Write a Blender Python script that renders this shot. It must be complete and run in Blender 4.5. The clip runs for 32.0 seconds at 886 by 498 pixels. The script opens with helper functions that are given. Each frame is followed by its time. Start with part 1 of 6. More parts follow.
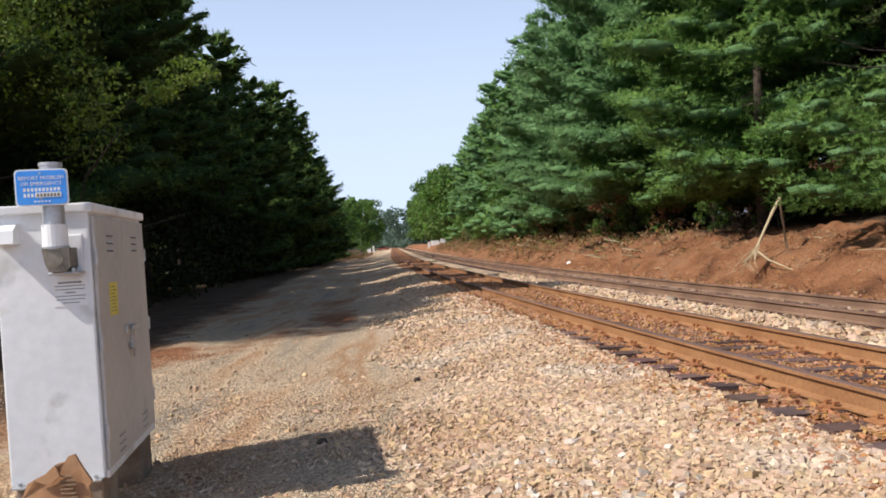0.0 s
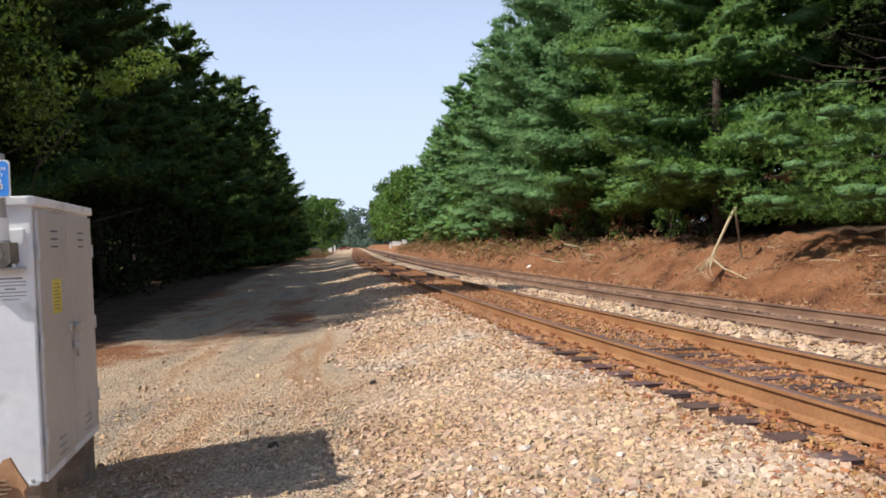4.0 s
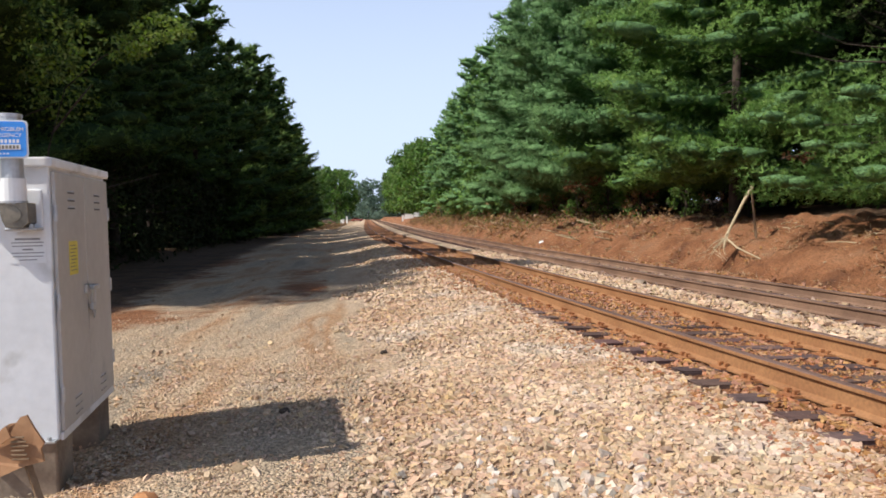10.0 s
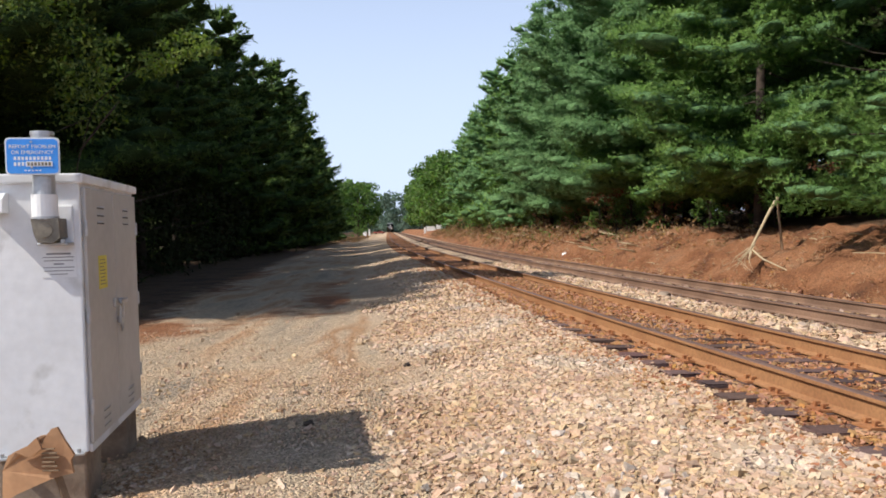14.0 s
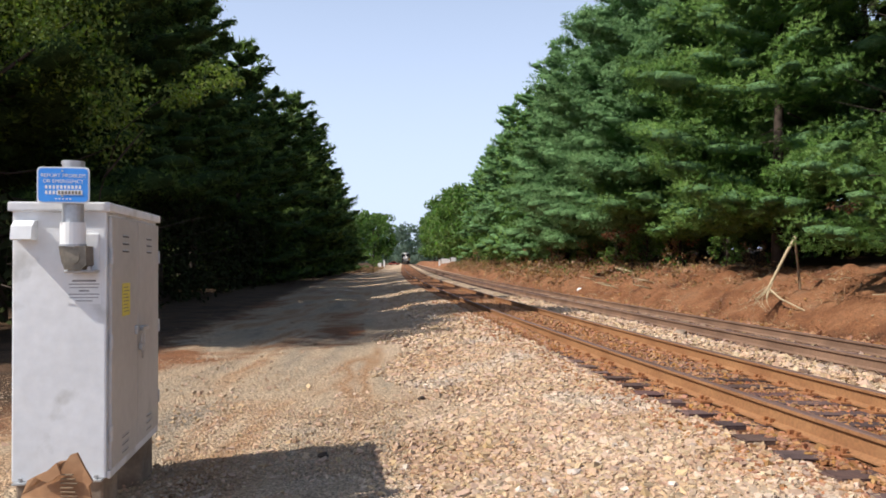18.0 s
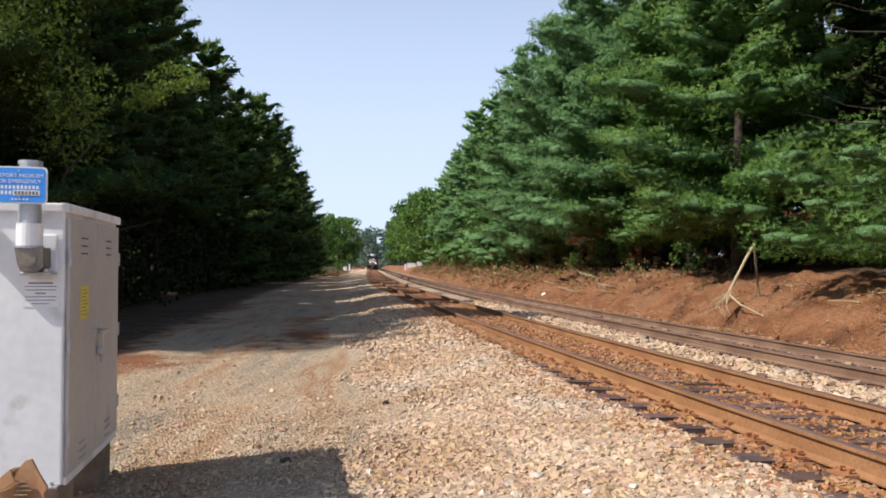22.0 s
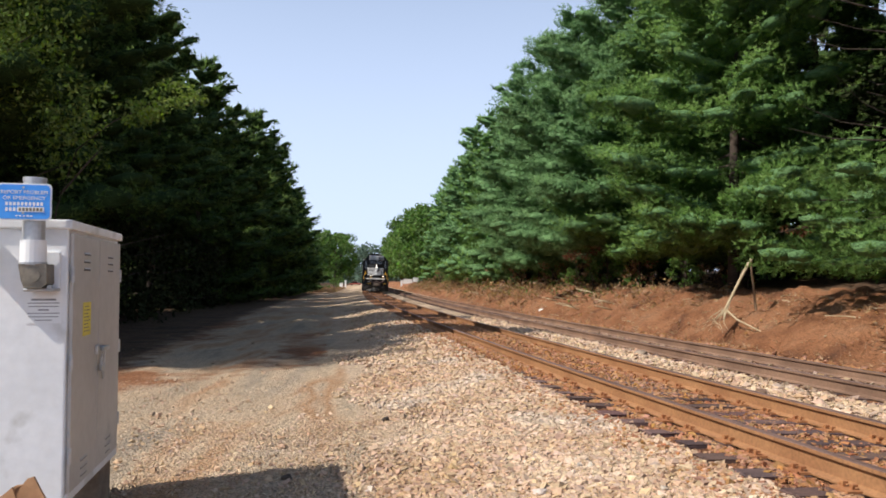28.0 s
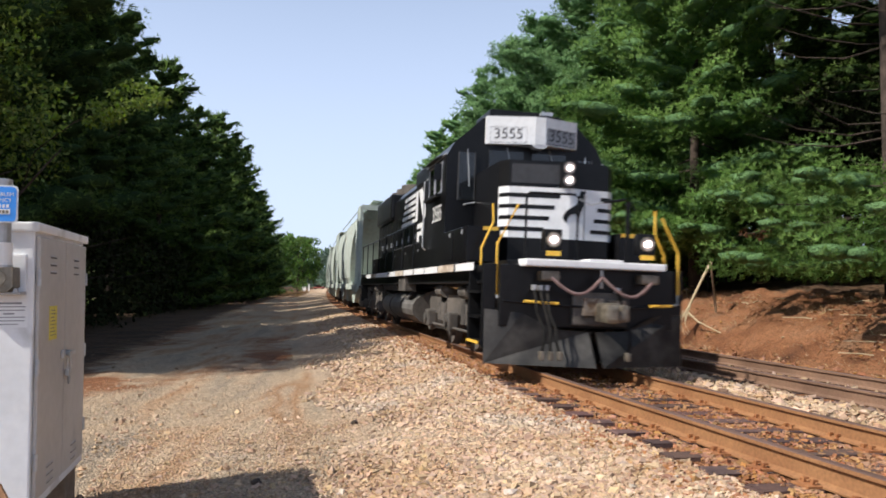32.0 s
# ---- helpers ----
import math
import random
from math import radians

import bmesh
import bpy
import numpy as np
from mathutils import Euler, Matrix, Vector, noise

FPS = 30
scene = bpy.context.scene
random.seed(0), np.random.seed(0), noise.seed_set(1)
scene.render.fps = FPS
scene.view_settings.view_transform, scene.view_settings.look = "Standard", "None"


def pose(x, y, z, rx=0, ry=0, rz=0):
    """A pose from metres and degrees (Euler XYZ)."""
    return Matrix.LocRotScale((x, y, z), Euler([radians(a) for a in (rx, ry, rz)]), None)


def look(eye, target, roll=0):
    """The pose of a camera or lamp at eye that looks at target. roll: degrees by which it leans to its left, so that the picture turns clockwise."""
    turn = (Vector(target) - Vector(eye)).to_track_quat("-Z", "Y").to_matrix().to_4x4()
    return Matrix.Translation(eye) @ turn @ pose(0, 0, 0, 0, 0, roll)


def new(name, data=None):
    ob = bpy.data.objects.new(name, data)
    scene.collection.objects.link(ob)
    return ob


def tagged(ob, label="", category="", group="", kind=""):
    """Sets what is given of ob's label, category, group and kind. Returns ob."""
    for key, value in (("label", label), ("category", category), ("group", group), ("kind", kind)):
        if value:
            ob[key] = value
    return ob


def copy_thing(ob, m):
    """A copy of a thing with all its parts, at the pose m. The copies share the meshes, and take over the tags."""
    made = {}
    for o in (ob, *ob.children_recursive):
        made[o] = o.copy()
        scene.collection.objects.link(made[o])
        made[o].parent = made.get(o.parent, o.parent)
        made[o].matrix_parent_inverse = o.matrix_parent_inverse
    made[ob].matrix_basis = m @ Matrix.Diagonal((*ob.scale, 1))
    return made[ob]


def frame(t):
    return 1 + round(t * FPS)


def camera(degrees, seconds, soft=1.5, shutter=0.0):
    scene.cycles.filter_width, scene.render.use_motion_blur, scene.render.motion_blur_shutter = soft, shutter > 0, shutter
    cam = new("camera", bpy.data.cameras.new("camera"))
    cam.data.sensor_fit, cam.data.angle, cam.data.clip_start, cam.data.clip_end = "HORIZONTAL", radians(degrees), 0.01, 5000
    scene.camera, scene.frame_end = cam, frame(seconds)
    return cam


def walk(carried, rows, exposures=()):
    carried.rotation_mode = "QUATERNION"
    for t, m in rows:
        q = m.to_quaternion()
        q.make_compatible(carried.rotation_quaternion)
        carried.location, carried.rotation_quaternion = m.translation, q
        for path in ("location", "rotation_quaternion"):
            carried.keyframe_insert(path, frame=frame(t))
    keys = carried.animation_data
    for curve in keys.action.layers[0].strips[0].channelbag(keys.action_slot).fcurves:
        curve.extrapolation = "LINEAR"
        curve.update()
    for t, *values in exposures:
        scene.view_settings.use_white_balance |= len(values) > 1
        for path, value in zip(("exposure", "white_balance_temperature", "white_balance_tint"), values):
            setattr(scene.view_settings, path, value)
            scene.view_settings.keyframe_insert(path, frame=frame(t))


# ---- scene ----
cam = camera(60.8, 32.0, soft=1.75, shutter=0.2)
PATH = [
    (0.0, pose(-0.013, -0.060, 1.221, 89.48, 3.72, 1.31)),
    (0.5, pose(-0.028, -0.050, 1.211, 88.11, 3.28, 1.28)),
    (1.0, pose(0.026, -0.013, 1.213, 88.23, 2.92, 1.23)),
    (1.5, pose(0.062, 0.010, 1.221, 87.88, 2.58, 0.62)),
    (2.0, pose(0.028, 0.004, 1.218, 88.87, 2.25, 0.23)),
    (2.5, pose(0.037, -0.008, 1.227, 89.23, 2.46, -0.04)),
    (3.0, pose(0.042, -0.010, 1.233, 89.65, 2.78, -0.83)),
    (3.5, pose(0.025, -0.004, 1.236, 89.63, 2.55, -1.80)),
    (5.5, pose(0.015, -0.004, 1.219, 87.64, 1.74, -0.44)),
    (6.0, pose(0.019, 0.005, 1.212, 87.29, 1.58, -1.43)),
    (6.5, pose(0.009, 0.002, 1.217, 87.43, 1.04, -1.12)),
    (7.0, pose(0.003, -0.001, 1.214, 87.53, 0.64, -0.42)),
    (7.5, pose(0.007, 0.003, 1.210, 87.21, 1.54, -0.08)),
    (8.0, pose(0.004, -0.000, 1.213, 87.19, 1.23, -0.45)),
    (8.5, pose(-0.002, -0.001, 1.211, 87.30, 0.92, -0.19)),
    (9.0, pose(0.000, 0.000, 1.212, 87.34, 0.66, 0.00)),
    (9.5, pose(0.003, 0.004, 1.213, 87.47, 0.95, -0.32)),
    (10.0, pose(0.000, 0.007, 1.214, 87.46, 1.13, -0.66)),
    (10.5, pose(0.000, 0.007, 1.206, 87.46, 1.15, -1.04)),
    (11.0, pose(-0.008, 0.007, 1.214, 87.51, 1.04, -0.78)),
    (11.5, pose(-0.001, 0.004, 1.215, 87.66, 1.05, -0.87)),
    (12.0, pose(0.000, -0.001, 1.215, 87.75, 1.29, -0.64)),
    (12.5, pose(-0.006, -0.006, 1.214, 87.97, 1.52, 0.35)),
    (13.0, pose(-0.011, -0.009, 1.224, 88.28, 1.39, 1.19)),
    (13.5, pose(-0.009, -0.011, 1.218, 88.53, 1.27, 1.15)),
    (14.0, pose(-0.006, -0.013, 1.221, 88.42, 1.40, 1.01)),
    (14.5, pose(-0.009, -0.007, 1.224, 88.26, 1.16, 0.91)),
    (16.5, pose(-0.026, -0.006, 1.226, 88.85, 1.63, 0.74)),
    (17.0, pose(-0.041, -0.002, 1.240, 89.17, 0.48, 1.67)),
    (17.5, pose(-0.040, -0.036, 1.241, 90.55, 0.88, 1.80)),
    (18.0, pose(-0.036, -0.055, 1.237, 90.89, 0.25, 2.12)),
    (18.5, pose(-0.036, -0.058, 1.240, 91.32, 0.09, 1.81)),
    (19.0, pose(-0.039, -0.061, 1.238, 91.49, -0.10, 1.45)),
    (19.5, pose(-0.035, -0.061, 1.236, 90.91, 0.34, 0.80)),
    (20.0, pose(-0.034, -0.061, 1.236, 90.74, 0.03, 0.55)),
    (20.5, pose(-0.032, -0.061, 1.235, 90.82, -0.05, 0.25)),
    (21.0, pose(-0.029, -0.062, 1.238, 91.03, -0.26, -0.08)),
    (21.5, pose(-0.030, -0.064, 1.237, 91.21, -0.01, -0.39)),
    (22.0, pose(-0.031, -0.063, 1.235, 91.22, -0.08, -0.48)),
    (22.5, pose(-0.030, -0.065, 1.236, 91.29, 0.03, -0.60)),
    (23.0, pose(-0.030, -0.071, 1.239, 91.35, 0.05, -0.55)),
    (23.5, pose(-0.026, -0.068, 1.236, 91.33, -0.14, -0.78)),
    (24.0, pose(-0.029, -0.067, 1.231, 91.37, -0.28, -0.75)),
    (24.5, pose(-0.035, -0.073, 1.234, 91.48, -0.39, -0.55)),
    (26.5, pose(-0.029, -0.064, 1.236, 92.04, 0.73, -0.55)),
    (27.0, pose(-0.068, -0.063, 1.238, 92.23, 0.78, -0.89)),
    (27.5, pose(-0.072, -0.076, 1.234, 92.48, 0.24, -0.76)),
    (28.0, pose(-0.075, -0.079, 1.235, 92.43, 0.00, -0.78)),
    (28.5, pose(-0.086, -0.092, 1.237, 92.39, -0.11, -0.51)),
    (29.0, pose(-0.081, -0.100, 1.236, 92.32, 0.21, -0.28)),
    (29.5, pose(-0.097, -0.101, 1.236, 92.16, 0.24, -0.46)),
    (30.0, pose(-0.128, -0.100, 1.234, 92.16, 0.40, -1.02)),
    (30.5, pose(-0.148, -0.095, 1.232, 92.43, -0.34, -1.19)),
    (31.0, pose(-0.140, -0.094, 1.232, 92.54, -0.05, -1.80)),
    (31.5, pose(-0.139, -0.101, 1.232, 92.83, 0.05, -2.54)),
    (32.0, pose(-0.132, -0.113, 1.227, 92.70, 0.15, -3.51)),
]
EXPOSURES = [(0.0, 0.25), (32.0, 0.25)]
walk(cam, PATH, EXPOSURES)

# ---- sky and sun ----
SUN_DIR = Vector((-0.61, -0.283, 0.742))
world = bpy.data.worlds.new("sky")
scene.world = world
world.use_nodes = True
wn, wl = world.node_tree.nodes, world.node_tree.links
wn.clear()
sky = wn.new("ShaderNodeTexSky")
sky.sky_type = "NISHITA"
sky.sun_disc = False
sky.sun_elevation = math.asin(SUN_DIR.normalized().z)
sky.sun_rotation = math.atan2(SUN_DIR.x, SUN_DIR.y)
sky.air_density, sky.dust_density, sky.ozone_density, sky.altitude = 1.0, 1.6, 1.2, 300
bg = wn.new("ShaderNodeBackground")
bg.inputs["Strength"].default_value = 0.11
wo = wn.new("ShaderNodeOutputWorld")
# summer haze: whitest at the horizon, thinning out overhead
coord = wn.new("ShaderNodeTexCoord")
axis_z = wn.new("ShaderNodeSeparateXYZ")
thin = wn.new("ShaderNodeMapRange")
thin.interpolation_type = "SMOOTHSTEP"
thin.inputs[1].default_value, thin.inputs[2].default_value, thin.inputs[3].default_value, thin.inputs[4].default_value = 0.0, 0.75, 0.86, 0.05
haze = wn.new("ShaderNodeMix")
haze.data_type = "RGBA"
haze.inputs[7].default_value = (6.1, 7.2, 9.6, 1)
wl.new(coord.outputs["Generated"], axis_z.inputs[0])
wl.new(axis_z.outputs[2], thin.inputs[0])
wl.new(thin.outputs[0], haze.inputs[0])
wl.new(sky.outputs[0], haze.inputs[6])
wl.new(haze.outputs[2], bg.inputs[0])
wl.new(bg.outputs[0], wo.inputs[0])
sun = new("sun", bpy.data.lights.new("sun", "SUN"))
sun.data.energy, sun.data.angle, sun.data.color = 5.0, radians(0.53), (1.0, 0.94, 0.85)
sun.matrix_world = look(SUN_DIR * 60, (0, 0, 0))

# ---- materials ----
def mat(name, c1, c2, rough=0.7, metal=0.0, s1=2.0, s2=30.0, bump=0.2, depth=0.02, rnd="", vary=0.25, spec=0.4,
        world_space=False, through_light=0.0, emit=0.0, fleck=None, fleck_at=0.62, fleck_scale=6.0):
    """A two-scale procedural surface: broad change from c1 to c2, fine grain, relief, and a change from piece to piece."""
    m = bpy.data.materials.new(name)
    m.use_nodes = True
    n, l = m.node_tree.nodes, m.node_tree.links
    b = n["Principled BSDF"]
    if world_space:
        at = n.new("ShaderNodeNewGeometry").outputs["Position"]
    else:
        at = n.new("ShaderNodeTexCoord").outputs["Object"]
    t1 = n.new("ShaderNodeTexNoise")
    t1.inputs["Scale"].default_value, t1.inputs["Detail"].default_value = s1, 5
    t2 = n.new("ShaderNodeTexNoise")
    t2.inputs["Scale"].default_value, t2.inputs["Detail"].default_value = s2, 4
    l.new(at, t1.inputs["Vector"]), l.new(at, t2.inputs["Vector"])
    r = n.new("ShaderNodeValToRGB")
    r.color_ramp.elements[0].position, r.color_ramp.elements[1].position = 0.35, 0.65
    r.color_ramp.elements[0].color, r.color_ramp.elements[1].color = (*c1, 1), (*c2, 1)
    l.new(t1.outputs["Fac"], r.inputs[0])
    col = r.outputs[0]
    if fleck:
        t3 = n.new("ShaderNodeTexNoise")
        t3.inputs["Scale"].default_value, t3.inputs["Detail"].default_value = fleck_scale, 6
        l.new(at, t3.inputs["Vector"])
        fr = n.new("ShaderNodeMapRange")
        fr.inputs[1].default_value, fr.inputs[2].default_value = fleck_at, fleck_at + 0.08
        l.new(t3.outputs["Fac"], fr.inputs[0])
        fm = n.new("ShaderNodeMix")
        fm.data_type = "RGBA"
        l.new(fr.outputs[0], fm.inputs[0]), l.new(col, fm.inputs[6])
        fm.inputs[7].default_value = (*fleck, 1)
        col = fm.outputs[2]
    hs = n.new("ShaderNodeHueSaturation")
    l.new(col, hs.inputs["Color"])
    mr = n.new("ShaderNodeMapRange")
    mr.inputs[1].default_value, mr.inputs[2].default_value = 0.3, 0.7
    mr.inputs[3].default_value, mr.inputs[4].default_value = 1 - vary * 0.6, 1 + vary * 0.6
    l.new(t2.outputs["Fac"], mr.inputs[0])
    val = mr.outputs[0]
    if rnd:
        src = n.new("ShaderNodeNewGeometry").outputs["Random Per Island"] if rnd == "island" else n.new("ShaderNodeObjectInfo").outputs["Random"]
        m2 = n.new("ShaderNodeMapRange")
        m2.inputs[3].default_value, m2.inputs[4].default_value = 1 - vary, 1 + vary
        l.new(src, m2.inputs[0])
        mu = n.new("ShaderNodeMath")
        mu.operation = "MULTIPLY"
        l.new(m2.outputs[0], mu.inputs[0]), l.new(val, mu.inputs[1])
        val = mu.outputs[0]
        wn_ = n.new("ShaderNodeTexWhiteNoise")
        wn_.noise_dimensions = "1D"
        l.new(src, wn_.inputs["W"])
        m3 = n.new("ShaderNodeMapRange")
        m3.inputs[3].default_value, m3.inputs[4].default_value = 0.5 - vary * 0.07, 0.5 + vary * 0.05
        l.new(wn_.outputs["Value"], m3.inputs[0]), l.new(m3.outputs[0], hs.inputs["Hue"])
        m4 = n.new("ShaderNodeMapRange")
        m4.inputs[3].default_value, m4.inputs[4].default_value = 1 - vary * 0.8, 1 + vary * 0.5
        l.new(wn_.outputs["Color"], m4.inputs[0]), l.new(m4.outputs[0], hs.inputs["Saturation"])
    l.new(val, hs.inputs["Value"])
    l.new(hs.outputs[0], b.inputs["Base Color"])
    b.inputs["Roughness"].default_value, b.inputs["Metallic"].default_value = rough, metal
    b.inputs["Specular IOR Level"].default_value = spec
    if bump:
        bp = n.new("ShaderNodeBump")
        bp.inputs["Strength"].default_value, bp.inputs["Distance"].default_value = bump, depth
        l.new(t2.outputs["Fac"], bp.inputs["Height"]), l.new(bp.outputs[0], b.inputs["Normal"])
    if through_light:
        tr = n.new("ShaderNodeBsdfTranslucent")
        l.new(hs.outputs[0], tr.inputs["Color"])
        mx = n.new("ShaderNodeMixShader")
        mx.inputs[0].default_value = through_light
        l.new(b.outputs[0], mx.inputs[1]), l.new(tr.outputs[0], mx.inputs[2])
        l.new(mx.outputs[0], n["Material Output"].inputs[0])
    if emit:
        b.inputs["Emission Color"].default_value, b.inputs["Emission Strength"].default_value = (*c2, 1), emit
    return m


def ground_mat():
    """Gravel road, pale stone ballast, red clay and forest litter, blended by where the ground carries them."""
    m = bpy.data.materials.new("ground")
    m.use_nodes = True
    n, l = m.node_tree.nodes, m.node_tree.links
    b = n["Principled BSDF"]
    pos = n.new("ShaderNodeNewGeometry").outputs["Position"]
    zone = n.new("ShaderNodeVertexColor")
    zone.layer_name = "zone"
    sep = n.new("ShaderNodeSeparateColor")
    l.new(zone.outputs["Color"], sep.inputs[0])

    def tex(scale, detail=6):
        t = n.new("ShaderNodeTexNoise")
        t.inputs["Scale"].default_value, t.inputs["Detail"].default_value = scale, detail
        l.new(pos, t.inputs["Vector"])
        return t.outputs["Fac"]

    def ramp(src, stops):
        r = n.new("ShaderNodeValToRGB")
        e = r.color_ramp.elements
        while len(e) < len(stops):
            e.new(0.5)
        for k, (p, c) in zip(e, stops):
            k.position, k.color = p, (*c, 1)
        l.new(src, r.inputs[0])
        return r.outputs[0]

    def mix(f, a, c, kind="MIX"):
        x = n.new("ShaderNodeMix")
        x.data_type, x.blend_type = "RGBA", kind
        if isinstance(f, float):
            x.inputs[0].default_value = f
        else:
            l.new(f, x.inputs[0])
        l.new(a, x.inputs[6])
        if isinstance(c, tuple):
            x.inputs[7].default_value = (*c, 1)
        else:
            l.new(c, x.inputs[7])
        return x.outputs[2]

    def soft(src, amount):
        """A zone's weight with a ragged edge."""
        a = n.new("ShaderNodeMath")
        a.operation = "MULTIPLY_ADD"
        l.new(tex(1.7), a.inputs[0])
        a.inputs[1].default_value = amount
        l.new(src, a.inputs[2])
        r = n.new("ShaderNodeMapRange")
        r.inputs[1].default_value, r.inputs[2].default_value = 0.4 + amount * 0.5, 0.6 + amount * 0.5
        l.new(a.outputs[0], r.inputs[0])
        return r.outputs[0]

    grain = tex(55.0, 3)
    # ruts: stains drawn out along the road
    turned = n.new("ShaderNodeMapping")
    turned.inputs["Rotation"].default_value = (0, 0, radians(-10))
    turned.inputs["Scale"].default_value = (1.5, 0.28, 1)
    l.new(pos, turned.inputs["Vector"])
    rut = n.new("ShaderNodeTexNoise")
    rut.inputs["Scale"].default_value, rut.inputs["Detail"].default_value = 0.9, 7
    l.new(turned.outputs[0], rut.inputs["Vector"])
    road = ramp(rut.outputs["Fac"], [(0.28, (0.30, 0.245, 0.19)), (0.38, (0.42, 0.33, 0.235)), (0.50, (0.50, 0.37, 0.25)), (0.60, (0.40, 0.235, 0.13)), (0.70, (0.52, 0.405, 0.29))])
    stone = ramp(tex(0.9), [(0.3, (0.44, 0.30, 0.195)), (0.55, (0.53, 0.395, 0.275)), (0.75, (0.5, 0.38, 0.28))])
    clay = ramp(tex(0.8), [(0.25, (0.10, 0.045, 0.026)), (0.42, (0.23, 0.098, 0.046)), (0.56, (0.31, 0.145, 0.072)), (0.70, (0.26, 0.145, 0.085)), (0.85, (0.40, 0.28, 0.19))])
    rust = ramp(tex(2.4), [(0.3, (0.17, 0.08, 0.038)), (0.5, (0.26, 0.125, 0.055)), (0.7, (0.31, 0.17, 0.085))])
    wood = ramp(tex(1.3), [(0.3, (0.06, 0.04, 0.025)), (0.6, (0.13, 0.075, 0.045)), (0.8, (0.10, 0.085, 0.03))])
    c = mix(soft(sep.outputs[0], 0.5), road, stone)
    c = mix(soft(zone.outputs["Alpha"], 0.5), c, rust)
    c = mix(soft(sep.outputs[1], 0.7), c, clay)
    c = mix(soft(sep.outputs[2], 0.5), c, wood)
    # pebbles: each cell has its own tone and stands a little proud
    cells = n.new("ShaderNodeTexVoronoi")
    cells.inputs["Scale"].default_value = 42.0
    l.new(pos, cells.inputs["Vector"])
    tone = n.new("ShaderNodeSeparateColor")
    l.new(cells.outputs["Color"], tone.inputs[0])
    tm = n.new("ShaderNodeMapRange")
    tm.inputs[3].default_value, tm.inputs[4].default_value = 0.62, 1.34
    l.new(tone.outputs[0], tm.inputs[0])
    peb = n.new("ShaderNodeHueSaturation")
    l.new(c, peb.inputs["Color"]), l.new(tm.outputs[0], peb.inputs["Value"])
    c = peb.outputs[0]
    g2 = n.new("ShaderNodeMapRange")
    g2.inputs[1].default_value, g2.inputs[2].default_value, g2.inputs[3].default_value, g2.inputs[4].default_value = 0.3, 0.7, 0.7, 1.25
    l.new(grain, g2.inputs[0])
    hs = n.new("ShaderNodeHueSaturation")
    l.new(c, hs.inputs["Color"]), l.new(g2.outputs[0], hs.inputs["Value"])
    l.new(hs.outputs[0], b.inputs["Base Color"])
    b.inputs["Roughness"].default_value, b.inputs["Specular IOR Level"].default_value = 0.92, 0.2
    bp = n.new("ShaderNodeBump")
    bp.inputs["Strength"].default_value, bp.inputs["Distance"].default_value = 1.0, 0.03
    hh = n.new("ShaderNodeMath")
    hh.operation = "SUBTRACT"
    l.new(grain, hh.inputs[0]), l.new(cells.outputs["Distance"], hh.inputs[1])
    l.new(hh.outputs[0], bp.inputs["Height"]), l.new(bp.outputs[0], b.inputs["Normal"])
    return m


GROUND = ground_mat()
STONE = mat("ballast stone", (0.415, 0.280, 0.172), (0.49, 0.36, 0.245), 0.9, s1=0.9, s2=60, bump=0.3, rnd="island", vary=0.27, world_space=True, spec=0.2, fleck=(0.475, 0.375, 0.28), fleck_at=0.56, fleck_scale=0.7)
STONE_LOOSE = mat("loose ballast stone", (0.45, 0.365, 0.28), (0.53, 0.46, 0.39), 0.9, s1=1.5, s2=60, bump=0.3, rnd="object", vary=0.3, world_space=True, spec=0.2)
STONE_RUST = mat("rust stained stone", (0.28, 0.13, 0.055), (0.36, 0.195, 0.095), 0.9, s1=2.5, s2=60, bump=0.3, rnd="island", vary=0.28, world_space=True, spec=0.2)
STONE_BROWN = mat("brown dusty stone", (0.22, 0.14, 0.09), (0.32, 0.22, 0.15), 0.9, s1=2.5, s2=60, bump=0.3, rnd="island", vary=0.35, world_space=True, spec=0.2)
RAIL = mat("rusted rail", (0.235, 0.110, 0.048), (0.32, 0.165, 0.074), 0.75, s1=1.2, s2=35, bump=0.25, depth=0.003, vary=0.3, world_space=True)
RAIL_TOP = mat("worn rail head", (0.11, 0.068, 0.055), (0.16, 0.10, 0.082), 0.6, 0.0, spec=0.25, s1=0.8, s2=20, bump=0.05, vary=0.2, world_space=True)
RAIL_DULL = mat("dull brown rail", (0.15, 0.088, 0.058), (0.24, 0.145, 0.095), 0.75, s1=1.0, s2=30, bump=0.25, depth=0.003, vary=0.3, world_space=True)
TIE = mat("weathered tie timber", (0.060, 0.036, 0.034), (0.13, 0.075, 0.058), 0.88, s1=2.2, s2=25, bump=0.5, rnd="object", vary=0.3, world_space=True)
TIE_FAR = mat("far tie timber", (0.07, 0.045, 0.032), (0.15, 0.095, 0.06), 0.88, s1=3, s2=25, bump=0.4, rnd="island", vary=0.35, world_space=True)
PLATE = mat("rusted tie plate", (0.26, 0.10, 0.04), (0.36, 0.17, 0.07), 0.8, s1=6, s2=40, bump=0.3, depth=0.004, world_space=True)
BARK = mat("pine bark", (0.035, 0.025, 0.019), (0.08, 0.058, 0.045), 0.9, s1=3, s2=18, bump=0.7, depth=0.03)
NEEDLE = mat("pine needles", (0.125, 0.245, 0.058), (0.225, 0.375, 0.098), 0.6, s1=0.35, s2=3, bump=0, rnd="island", vary=0.2, through_light=0.45, spec=0.12)
NEEDLE_BLUE = mat("bluish pine needles", (0.128, 0.255, 0.102), (0.210, 0.360, 0.145), 0.6, s1=0.35, s2=3, bump=0, rnd="island", vary=0.2, through_light=0.45, spec=0.12)
